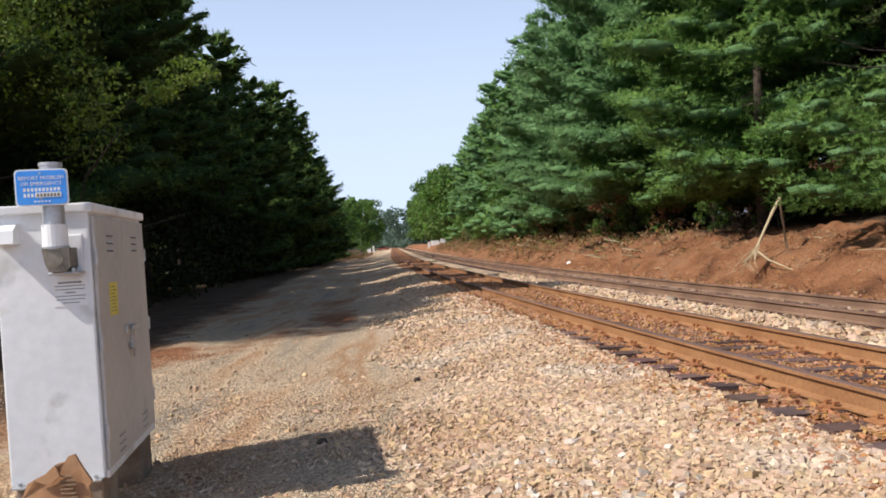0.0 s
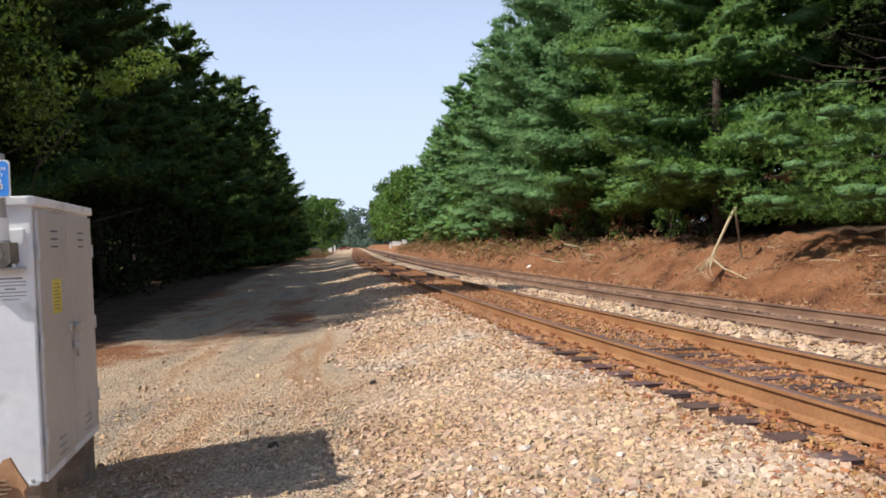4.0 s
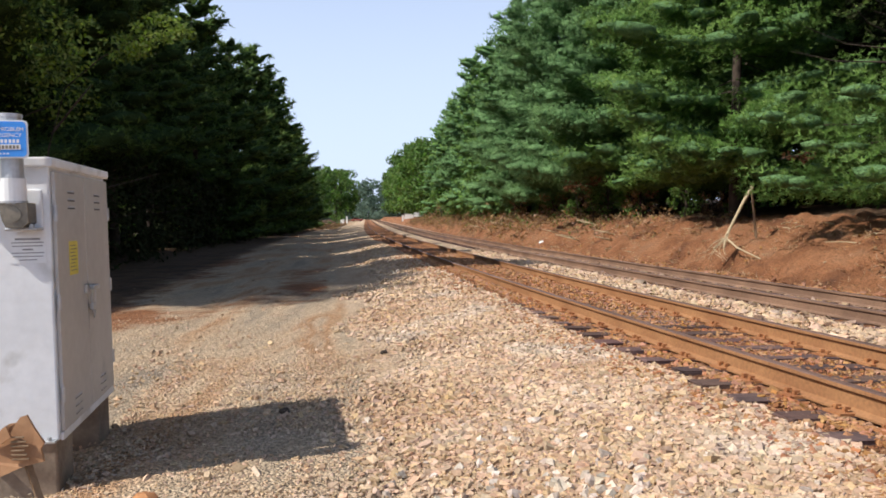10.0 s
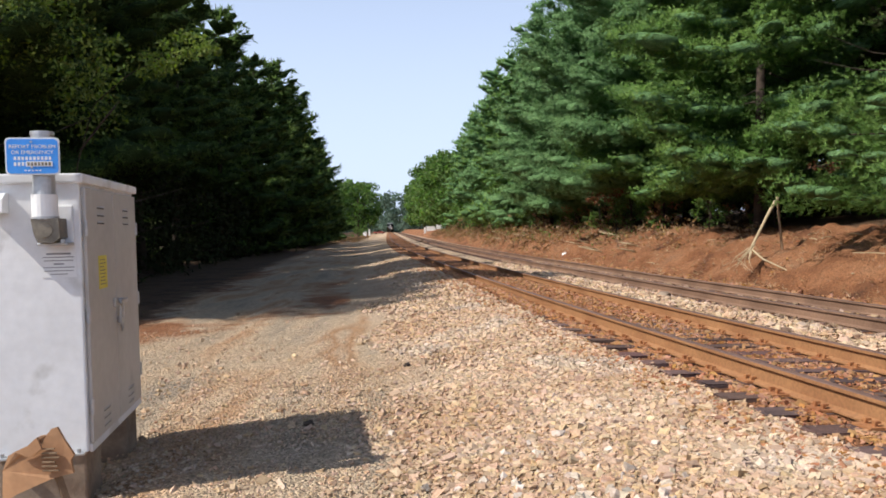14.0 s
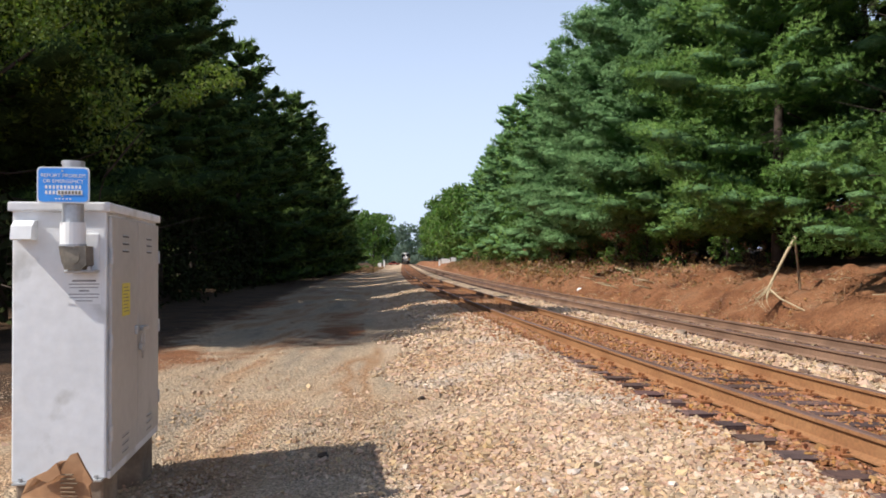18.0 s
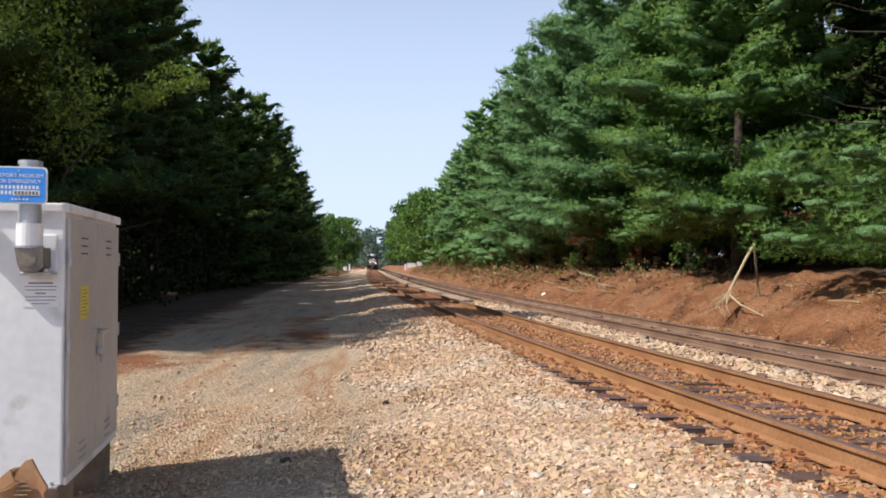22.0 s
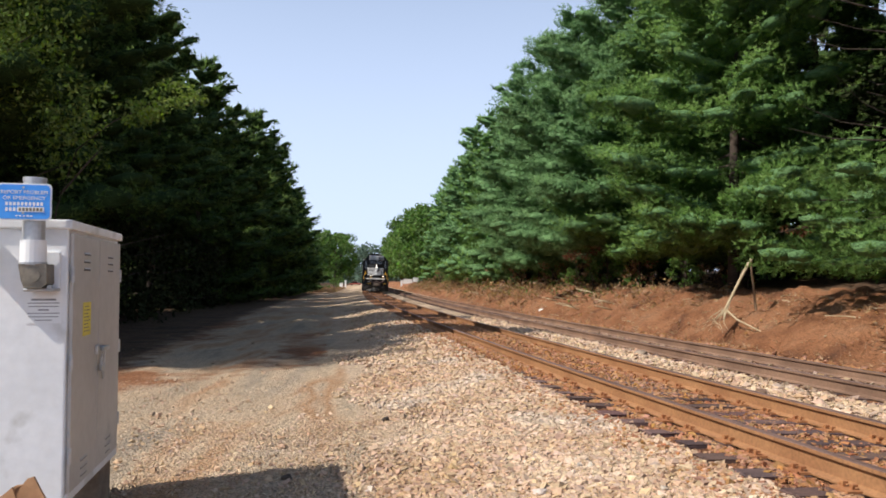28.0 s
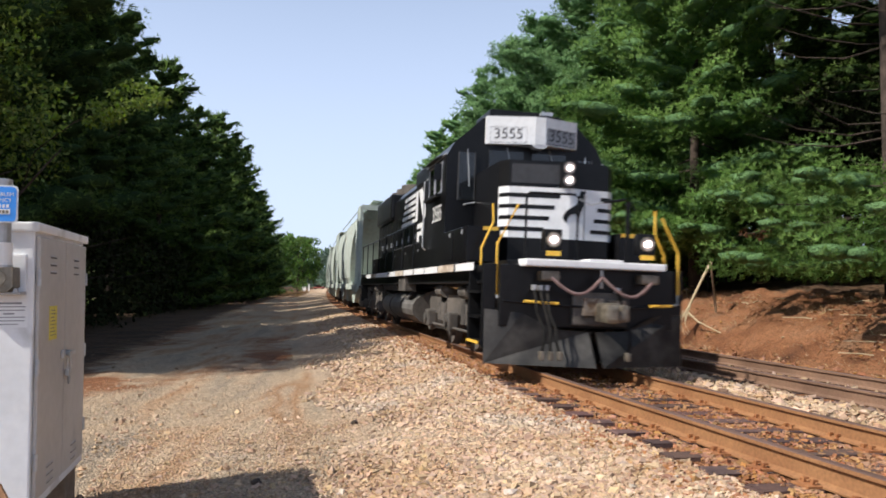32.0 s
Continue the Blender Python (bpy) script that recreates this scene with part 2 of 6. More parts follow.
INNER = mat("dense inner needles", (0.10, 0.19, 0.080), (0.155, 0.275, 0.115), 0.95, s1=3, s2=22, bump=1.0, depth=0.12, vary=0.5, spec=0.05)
# Shaded copy of INNER: the dark between the boughs is in the colour.
INNER_SHADED = mat("inner needles darkened for shade", (0.034, 0.062, 0.021), (0.060, 0.100, 0.034), 0.95, s1=3, s2=22, bump=1.0, depth=0.12, vary=0.6, spec=0.05)
LEAF = mat("broad leaves", (0.080, 0.160, 0.026), (0.130, 0.235, 0.050), 0.55, s1=0.4, s2=3, bump=0, rnd="island", vary=0.35, through_light=0.35, spec=0.15)
# Brighter, yellower copy of LEAF: sunlight on the leaves is put into the colour.
LEAF_SUN = mat("sun-brightened yellow green leaves", (0.135, 0.205, 0.028), (0.20, 0.29, 0.052), 0.55, s1=0.4, s2=3, bump=0, rnd="island", vary=0.3, through_light=0.4, spec=0.15)
LEAF_DRY = mat("dry leaves", (0.22, 0.13, 0.05), (0.32, 0.20, 0.09), 0.7, s1=0.6, s2=4, bump=0, rnd="island", vary=0.4, through_light=0.25)
# Pale and bluish: the haze of distance is mixed into the leaf colour.
LEAF_HAZED = mat("haze-tinted distant leaves", (0.10, 0.155, 0.115), (0.135, 0.195, 0.14), 0.8, s1=0.03, s2=0.4, bump=0, rnd="island", vary=0.22, through_light=0.3, spec=0.1)
DEADWOOD = mat("bleached dead wood", (0.36, 0.28, 0.17), (0.47, 0.38, 0.25), 0.85, s1=4, s2=30, bump=0.4)
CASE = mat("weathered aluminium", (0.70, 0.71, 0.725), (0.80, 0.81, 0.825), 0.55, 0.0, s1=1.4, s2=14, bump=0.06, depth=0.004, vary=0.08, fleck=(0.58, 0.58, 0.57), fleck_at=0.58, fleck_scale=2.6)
# Darker copy of CASE: shade of the side away from the sun, as colour.
CASE_SHADED = mat("weathered aluminium on the shaded side", (0.45, 0.43, 0.405), (0.53, 0.51, 0.485), 0.55, 0.1, s1=1.2, s2=14, bump=0.06, depth=0.004, vary=0.08, fleck=(0.44, 0.43, 0.41), fleck_at=0.62, fleck_scale=3.0)
STEEL = mat("galvanised steel", (0.40, 0.41, 0.42), (0.54, 0.55, 0.56), 0.45, 0.6, s1=6, s2=40, bump=0.08, depth=0.003, vary=0.12)
OLDMETAL = mat("tarnished metal", (0.16, 0.14, 0.11), (0.27, 0.235, 0.185), 0.5, 0.6, s1=8, s2=40, bump=0.15, depth=0.004)
CONCRETE = mat("stained concrete", (0.15, 0.105, 0.075), (0.31, 0.245, 0.185), 0.92, s1=3, s2=35, bump=0.35, depth=0.01, vary=0.2)
CARD = mat("torn brown cardboard", (0.31, 0.16, 0.082), (0.43, 0.245, 0.13), 0.88, s1=3, s2=22, bump=0.3, depth=0.006, vary=0.2)
STAKE = mat("weathered stake timber", (0.16, 0.10, 0.06), (0.30, 0.21, 0.13), 0.9, s1=4, s2=30, bump=0.5)
SIGN_BLUE = mat("blue sign paint", (0.05, 0.28, 0.82), (0.065, 0.33, 0.88), 0.4, s1=2, s2=20, bump=0.02, vary=0.06)
PAINT_WHITE = mat("white paint", (0.74, 0.75, 0.76), (0.82, 0.82, 0.82), 0.5, s1=2, s2=14, bump=0.04, vary=0.08)
STICKER_YELLOW = mat("yellow sticker", (0.62, 0.52, 0.07), (0.70, 0.60, 0.12), 0.6, s1=6, s2=30, bump=0.02, vary=0.1)
INK = mat("dark print", (0.05, 0.05, 0.06), (0.10, 0.10, 0.11), 0.7, s1=8, s2=40, bump=0, vary=0.1)
FADED_INK = mat("faded print", (0.22, 0.22, 0.23), (0.32, 0.32, 0.33), 0.7, s1=8, s2=40, bump=0, vary=0.1)
LOCO_BLACK = mat("black locomotive paint", (0.006, 0.006, 0.007), (0.012, 0.012, 0.0125), 0.30, s1=0.8, s2=9, bump=0.06, depth=0.006, vary=0.25, spec=0.2)
LOCO_GRIME = mat("grimy underframe", (0.050, 0.046, 0.042), (0.125, 0.110, 0.097), 0.8, s1=1.4, s2=12, bump=0.3, depth=0.01, vary=0.3)
LOCO_WHITE = mat("white locomotive paint", (0.72, 0.73, 0.74), (0.82, 0.82, 0.82), 0.4, s1=1.4, s2=12, bump=0.03, vary=0.1)
LOCO_YELLOW = mat("yellow handrail paint", (0.72, 0.42, 0.05), (0.82, 0.52, 0.08), 0.45, s1=3, s2=20, bump=0.03, vary=0.12)
TANK = mat("dusty grey tank paint", (0.085, 0.080, 0.076), (0.165, 0.155, 0.145), 0.6, s1=0.9, s2=10, bump=0.1, depth=0.006, vary=0.2)
PLOW = mat("scuffed plow steel", (0.007, 0.007, 0.008), (0.055, 0.052, 0.049), 0.55, 0.1, s1=2.4, s2=12, bump=0.15, depth=0.006, vary=0.3)
CAR_GREY = mat("dusty grey green car paint", (0.41, 0.47, 0.425), (0.50, 0.55, 0.505), 0.6, s1=0.6, s2=6, bump=0.05, depth=0.01, vary=0.14, fleck=(0.36, 0.24, 0.14), fleck_at=0.66, fleck_scale=0.9)
RUBBER = mat("black rubber", (0.012, 0.012, 0.012), (0.03, 0.03, 0.03), 0.7, s1=5, s2=30, bump=0.1, depth=0.003)
HOSE_BLACK = mat("black air hose", (0.010, 0.010, 0.010), (0.028, 0.026, 0.024), 0.9, s1=5, s2=30, bump=0.1, depth=0.003, spec=0.1)
HOSE = mat("red brown air hose", (0.15, 0.09, 0.085), (0.24, 0.16, 0.15), 0.6, s1=5, s2=30, bump=0.1, depth=0.003)
LAMP = mat("headlight glow", (1, 0.80, 0.70), (1.0, 0.80, 0.70), 0.2, emit=9.0, bump=0)
GLASS = mat("tinted cab glass", (0.03, 0.035, 0.04), (0.05, 0.055, 0.06), 0.05, spec=0.7, bump=0)
GLASS.node_tree.nodes["Principled BSDF"].inputs["Transmission Weight"].default_value = 0.8
RED = mat("dull red paint", (0.20, 0.045, 0.035), (0.28, 0.07, 0.05), 0.5, s1=1, s2=10, bump=0.03)
LOCO_WORN = mat("worn sill paint", (0.30, 0.22, 0.15), (0.62, 0.56, 0.48), 0.6, s1=3, s2=16, bump=0.05, vary=0.2)
LOCO_DULL = mat("dull dark grey paint", (0.030, 0.031, 0.035), (0.045, 0.046, 0.050), 0.55, s1=1.5, s2=12, bump=0.05, vary=0.2)
# White board as it looks in shade, painted grey.
BOARD_SHADED = mat("board white greyed for shade", (0.30, 0.31, 0.33), (0.38, 0.39, 0.41), 0.5, s1=3, s2=20, bump=0.02, vary=0.1)
WEAR_PLATE = mat("worn tan steel", (0.17, 0.135, 0.105), (0.30, 0.25, 0.20), 0.6, 0.1, s1=6, s2=25, bump=0.15, depth=0.004, vary=0.3, fleck=(0.12, 0.07, 0.04), fleck_at=0.55, fleck_scale=7)
REFLECTOR = mat("headlight reflector", (0.55, 0.48, 0.44), (0.66, 0.58, 0.52), 0.3, 0.4, s1=4, s2=20, bump=0.02, vary=0.1)
# Darker than any leaf here: the shade inside the woods, put into the colour.
LEAF_SHADE = mat("foliage darkened for shade", (0.026, 0.032, 0.015), (0.040, 0.050, 0.022), 0.95, s1=0.5, s2=3, bump=0, rnd="island", vary=0.15, spec=0.0)
LEAF_DEAD = mat("dead brown needles", (0.13, 0.055, 0.025), (0.22, 0.10, 0.05), 0.8, s1=0.6, s2=4, bump=0, rnd="island", vary=0.3, through_light=0.2, spec=0.1)
STRAW = mat("pale straw", (0.34, 0.24, 0.13), (0.48, 0.36, 0.22), 0.8, s1=0.8, s2=6, bump=0, rnd="island", vary=0.3, through_light=0.2, spec=0.1)
# Yellower than NEEDLE, and darker to carry the shade on these pines.
NEEDLE_OLIVE = mat("olive pine needles darkened for shade", (0.100, 0.170, 0.042), (0.172, 0.268, 0.067), 0.6, s1=0.3, s2=3, bump=0, rnd="island", vary=0.2, through_light=0.45, spec=0.1)

# ---- building helpers ----
def finish(name, bm, material, parent=None, label="", smooth=False):
    me = bpy.data.meshes.new(name)
    bm.normal_update()
    bm.to_mesh(me)
    bm.free()
    for m in material if isinstance(material, (list, tuple)) else [material]:
        me.materials.append(m)
    if smooth:
        me.shade_smooth()
    ob = new(name, me)
    ob.parent = parent
    return tagged(ob, label)


def part(name, bm, material, parent, label="", smooth=False):
    return finish(name, bm, material, parent, label, smooth)


def thing(name, label, category, m=None, group="", kind=""):
    """An Empty at a thing's base."""
    ob = new(name)
    ob.empty_display_size = 0.2
    ob.matrix_basis = m or Matrix.Identity(4)
    return tagged(ob, label, category, group, kind)


def B():
    return bmesh.new()


def box(bm, x0, x1, y0, y1, z0, z1, bevel=0.0, m=None):
    vs = [bm.verts.new((x, y, z)) for x in (x0, x1) for y in (y0, y1) for z in (z0, z1)]
    fs = [bm.faces.new([vs[i] for i in q]) for q in ((0, 1, 3, 2), (4, 6, 7, 5), (0, 4, 5, 1), (2, 3, 7, 6), (0, 2, 6, 4), (1, 5, 7, 3))]
    if bevel:
        es = {e for f in fs for e in f.edges}
        vs = list({v for f in bmesh.ops.bevel(bm, geom=list(es), offset=bevel, segments=2, profile=0.6, affect="EDGES")["faces"] for v in f.verts} | {v for v in vs if v.is_valid})
    if m is not None:
        bmesh.ops.transform(bm, matrix=m, verts=vs)
    return bm


def prism(bm, outline, y0, y1, axis="y"):
    """A solid with the given outline swept along an axis: outline pairs are (x, z) for y, (y, z) for x, (x, y) for z."""
    put = {"y": lambda a, c, t: (a, t, c), "x": lambda a, c, t: (t, a, c), "z": lambda a, c, t: (a, c, t)}[axis]
    a = [bm.verts.new(put(p, q, y0)) for p, q in outline]
    b = [bm.verts.new(put(p, q, y1)) for p, q in outline]
    n = len(outline)
    bm.faces.new(a), bm.faces.new(b[::-1])
    for i in range(n):
        bm.faces.new((a[i], b[i], b[(i + 1) % n], a[(i + 1) % n]))
    bmesh.ops.recalc_face_normals(bm, faces=bm.faces)
    return bm


def tube(bm, pts, r, sides=8, r2=None):
    """A round bar through the points, tapering from r to r2."""
    r2 = r if r2 is None else r2
    pts = [Vector(p) for p in pts]
    rings = []
    for i, p in enumerate(pts):
        d = (pts[min(i + 1, len(pts) - 1)] - pts[max(i - 1, 0)]).normalized()
        u = d.cross(Vector((0, 0, 1)) if abs(d.z) < 0.9 else Vector((1, 0, 0))).normalized()
        v = d.cross(u)
        rr = r + (r2 - r) * i / (len(pts) - 1)
        rings.append([bm.verts.new(p + rr * (u * math.cos(k * math.tau / sides) + v * math.sin(k * math.tau / sides))) for k in range(sides)])
    for a, b in zip(rings, rings[1:]):
        for k in range(sides):
            bm.faces.new((a[k], a[(k + 1) % sides], b[(k + 1) % sides], b[k]))
    bm.faces.new(rings[0][::-1]), bm.faces.new(rings[-1])
    return bm


def rod(bm, a, b, r, sides=12):
    return tube(bm, [a, b], r, sides)


def text(body, size, m, material, parent, name="lettering", align="CENTER", depth=0.001, label=""):
    cu = bpy.data.curves.new(name, "FONT")
    cu.body, cu.size, cu.extrude, cu.align_x, cu.align_y = body, size, depth, align, "CENTER"
    cu.materials.append(material)
    ob = new(name, cu)
    ob.parent, ob.matrix_basis = parent, m
    return tagged(ob, label)


def arrays_mesh(name, verts, tris, materials, index=None):
    """A mesh straight from arrays of points and triangles."""
    me = bpy.data.meshes.new(name)
    nv, nf = len(verts), len(tris)
    me.vertices.add(nv), me.loops.add(nf * 3), me.polygons.add(nf)
    me.vertices.foreach_set("co", np.asarray(verts, np.float32).ravel())
    me.loops.foreach_set("vertex_index", np.asarray(tris, np.int32).ravel())
    me.polygons.foreach_set("loop_start", np.arange(0, nf * 3, 3, dtype=np.int32))
    for m in materials:
        me.materials.append(m)
    if index is not None:
        me.polygons.foreach_set("material_index", np.asarray(index, np.int32))
    me.update(calc_edges=True)
    return me


# ---- the line of the railway: a long right-hand curve, outer rail raised ----
GAUGE, CANT, TRACK_GAP = 1.507, 0.06, 2.31
_sy = np.concatenate([np.arange(-160, 0, 2.0), np.arange(0, 200, 0.25), np.arange(200, 1000, 2.0)])
_hd = np.radians(np.interp(np.sqrt(np.clip(_sy, 0, None)), np.sqrt([0, 8, 16, 32, 48, 64, 100, 140, 600]), [-11.23, -10.13, -8.79, -7.56, -6.94, -6.0, -5.28, -5.2, -5.2]))
_hd = _hd - np.radians(0.05) * np.clip(-_sy, 0, None)
_hd = np.convolve(np.pad(_hd, 12, mode="edge"), np.ones(25) / 25, mode="valid")
_sx = np.concatenate([[0], np.cumsum((np.tan(_hd)[1:] + np.tan(_hd)[:-1]) / 2 * np.diff(_sy))])
_sx = _sx - np.interp(0, _sy, _sx) + 3.81
_ss = np.concatenate([[0], np.cumsum(np.hypot(np.diff(_sx), np.diff(_sy)))])
_ss = _ss - np.interp(0, _sy, _ss)


def line(y):
    """x of the nearest rail and the heading of the line at y."""
    return np.interp(y, _sy, _sx), np.interp(y, _sy, _hd)


def on_line(y, u, z):
    x, h = line(y)
    return Vector((x + u * math.cos(h), y - u * math.sin(h), z))


def along(s):
    """y at a length s along the line, from y = 0."""
    return float(np.interp(s, _ss, _sy))


def offset(x, y):
    """Distance to the right of the nearest rail."""
    lx, h = line(y)
    return (x - lx) * np.cos(h)


U_PROFILE = [-400, -60, -25, -12, -8, -6.0, -4.2, -3.3, -2.5, -1.5, -0.95, -0.62, -0.42, -0.28, 0.0, 1.507, 1.8, 2.1, 2.5, 2.9, 3.3, 3.8, 5.4, 6.0, 6.6, 7.2, 7.7, 8.7, 10.0, 11.5, 14, 25, 60, 400]
Z_PROFILE = [1.5, 0.2, -0.2, -0.46, -0.475, -0.455, -0.435, -0.42, -0.36, -0.265, -0.225, -0.208, -0.208, -0.200, -0.206, -0.264, -0.275, -0.272, -0.25, -0.27, -0.35, -0.362, -0.424, -0.44, -0.5, -0.55, -0.46, 0.1, 0.6, 0.9, 1.05, 1.6, 3.0, 9.0]


def bed(u, y):
    """Height of the ground at u beside the line; farther along, the ballast fills the near track up towards the rail heads."""
    full = np.clip((y - 9.0) / 8.0, 0, 1)
    return np.interp(u, U_PROFILE, Z_PROFILE) + 0.085 * full * full * (3 - 2 * full) * np.interp(u, [-2.6, -0.9, -0.05, 0.05, 1.45, 1.9], [0, 1, 1.1, 0.75, 0.75, 0])


def ground_z(x, y):
    return bed(offset(x, y), y)


# ---- ground: one sheet ----
def build_ground():
    us = np.unique(np.round(np.concatenate([[-400, -250, -150, -90, -60, -40, -30, -25, -20, -16], np.arange(-14, -7, 0.5), np.arange(-7, -0.4, 0.11),
                   np.arange(-0.4, 2.3, 0.12), np.arange(2.3, 7, 0.3), np.arange(7, 13, 0.22), [13.5, 14, 15, 17, 20, 25, 32, 45, 60, 90, 150, 250, 400]]), 3))
    ys = np.unique(np.round(np.concatenate([[-160, -120, -80, -50, -30, -20, -12, -8, -5, -3, -1, 0.5], np.arange(1.5, 12, 0.11), np.arange(12, 30, 0.25),
                   np.arange(30, 70, 0.6), np.arange(70, 140, 2), np.arange(140, 300, 8), np.arange(300, 1000, 50)]), 3))
    U, Y = np.meshgrid(us, ys)
    lx, h = line(Y)
    X = lx + U / np.cos(h)
    Z = bed(U, Y)
    fade = np.clip((30 - np.abs(U)) / 20, 0.2, 1)
    co = np.stack([X, Y, Z], -1).reshape(-1, 3)
    z2 = np.empty(len(co))
    amp = (np.where((U > -0.9) & (U < 6.4), 0.009, np.where(U > 7.6, 0.27, 0.026)) * fade).ravel()
    for i, (x, y, z) in enumerate(co):
        v = Vector((x, y, 0))
        z2[i] = z + amp[i] * (noise.noise(v * 0.7) + 0.6 * noise.noise(v * 2.3) + 0.5 * noise.noise(v * 6.0))
    # worn wheel tracks of the service road
    uf = U.ravel()
    for c in (-5.4, -7.2):
        z2 -= 0.035 * np.exp(-((uf - c) / 0.3) ** 2)
    co[:, 2] = z2
    nu, ny = len(us), len(ys)
    i = (np.arange(ny - 1)[:, None] * nu + np.arange(nu - 1)[None]).ravel()
    tris = np.concatenate([np.stack([i, i + 1, i + nu + 1], -1), np.stack([i, i + nu + 1, i + nu], -1)])
    me = arrays_mesh("ground", co, tris, [GROUND])
    me.shade_smooth()
    # zones: stone ballast, red clay, forest litter
    r = np.interp(uf, [-3.4, -2.6, 6.4, 7.2], [0, 1, 1, 0])
    g = np.interp(uf, [-9, -8, -6.6, -6.0, 6.6, 7.4, 11.6, 13], [0.5, 0.55, 0.3, 0.16, 0.05, 1, 0.9, 0.5])
    patch = np.array([noise.noise(Vector((x * 0.35, y * 0.22, 3.3))) for x, y, _ in co])
    g = np.where((uf > -0.8) & (uf < 6.4), np.interp(uf, [-0.8, -0.55, 2.0, 2.25, 3.2, 3.4, 6, 6.4], [0.1, 0.8, 0.8, 0.1, 0.1, 0.6, 0.6, 0.3]), g)
    g = np.where((uf < -3.2) & (uf > -9), np.clip(g + 0.55 * np.clip(patch + 0.05, 0, 1), 0, 1), g)
    yf = Y.ravel()
    g = np.clip(g + 0.22 * np.exp(-((uf + 3.9) / 1.0) ** 2 - ((yf - 18) / 4.5) ** 2) + 0.2 * np.exp(-((uf + 6.4) / 1.0) ** 2 - ((yf - 12.5) / 1.2) ** 2), 0, 1)
    b = np.interp(uf, [-30, -9.0, -7.2, -6.2, 10.8, 12.6, 30], [1, 0.95, 0.45, 0.1, 0, 0.8, 1])
    col = me.color_attributes.new("zone", "FLOAT_COLOR", "POINT")
    col.data.foreach_set("color", np.stack([r, g, b, np.interp(uf, [-0.85, -0.45, 1.95, 2.2], [0, 1, 1, 0])], -1).astype(np.float32).ravel())
    ob = new("ground", me)
    tagged(ob, "tan gravel road beside pale ballast and a red clay bank", "ground", kind="structure")
    return ob


ground = build_ground()

ICO = bmesh.new()
bmesh.ops.create_icosphere(ICO, subdivisions=1, radius=1.0)
ICO_V = np.array([v.co[:] for v in ICO.verts])
ICO_F = np.array([[v.index for v in f.verts] for f in ICO.faces])
ICO.free()
CUBE_V = np.array([(x, y, z) for x in (-0.75, 0.75) for y in (-0.75, 0.75) for z in (-0.75, 0.75)])
CUBE_F = np.array([(0, 1, 3), (0, 3, 2), (4, 6, 7), (4, 7, 5), (0, 4, 5), (0, 5, 1), (2, 3, 7), (2, 7, 6), (0, 2, 6), (0, 6, 4), (1, 5, 7), (1, 7, 3)])
OCT_V = np.array([(1, 0, 0), (-1, 0, 0), (0, 1, 0), (0, -1, 0), (0, 0, 1), (0, 0, -1.0)])
OCT_F = np.array([(0, 2, 4), (2, 1, 4), (1, 3, 4), (3, 0, 4), (2, 0, 5), (1, 2, 5), (3, 1, 5), (0, 3, 5)])


def turns(n, rng):
    """n random rotations."""
    q = rng.normal(size=(n, 4))
    q /= np.linalg.norm(q, axis=1)[:, None]
    w, x, y, z = q.T
    return np.stack([np.stack([1 - 2 * (y * y + z * z), 2 * (x * y - z * w), 2 * (x * z + y * w)], -1),
                     np.stack([2 * (x * y + z * w), 1 - 2 * (x * x + z * z), 2 * (y * z - x * w)], -1),
                     np.stack([2 * (x * z - y * w), 2 * (y * z + x * w), 1 - 2 * (x * x + y * y)], -1)], 1)


def lying(n, rng, tilt=0.33):
    """n rotations that turn freely about the upright and lean a little."""
    a, b, c = rng.uniform(0, math.tau, n), rng.normal(0, tilt, n), rng.normal(0, tilt, n)
    o, z = np.ones(n), np.zeros(n)
    spin = np.stack([np.stack([np.cos(a), -np.sin(a), z], -1), np.stack([np.sin(a), np.cos(a), z], -1), np.stack([z, z, o], -1)], 1)
    roll = np.stack([np.stack([o, z, z], -1), np.stack([z, np.cos(b), -np.sin(b)], -1), np.stack([z, np.sin(b), np.cos(b)], -1)], 1)
    nod = np.stack([np.stack([np.cos(c), z, np.sin(c)], -1), np.stack([z, o, z], -1), np.stack([-np.sin(c), z, np.cos(c)], -1)], 1)
    return np.einsum("nij,njk,nkl->nil", nod, roll, spin)


def stones(n, u0, u1, y0, y1, size, seed, base=(ICO_V, ICO_F), lift=0.25, near=1.0, keep=None):
    """Broken stones strewn over a stretch of the plan; near > 1 crowds them towards y0."""
    rng = np.random.default_rng(seed)
    bv, bf = base
    y = y0 + (y1 - y0) * rng.random(n) ** near
    u = rng.uniform(u0, u1, n)
    if keep is not None:
        k = keep(u, y, rng)
        u, y = u[k], y[k]
        n = len(u)
    lx, h = line(y)
    x = lx + u / np.cos(h)
    s = size * np.exp(rng.normal(0, 0.38, n)) * (1 + 0.02 * np.clip(y - 8, 0, 30))
    s = np.minimum(s, size * 2.1)
    shape = rng.uniform(0.55, 1.35, (n, 1, 3)) * (bv[None] + rng.uniform(-0.42, 0.42, (n, len(bv), 3)))
    shape[:, :, 2] *= 0.62
    v = np.einsum("nij,nkj->nki", lying(n, rng), shape) * s[:, None, None]
    z = bed(u, y) + s * lift + 0.01 * rng.random(n)
    v += np.stack([x, y, z], -1)[:, None]
    f = bf[None] + (np.arange(n) * len(bv))[:, None, None]
    return v.reshape(-1, 3), f.reshape(-1, 3)


def strew(name, sets, material, label, category):
    vs, fs, at = [], [], 0
    for v, f in sets:
        vs.append(v), fs.append(f + at)
        at += len(v)
    me = arrays_mesh(name, np.concatenate(vs), np.concatenate(fs), [material])
    me.shade_flat()
    return tagged(new(name, me), label, category, kind="stuff")


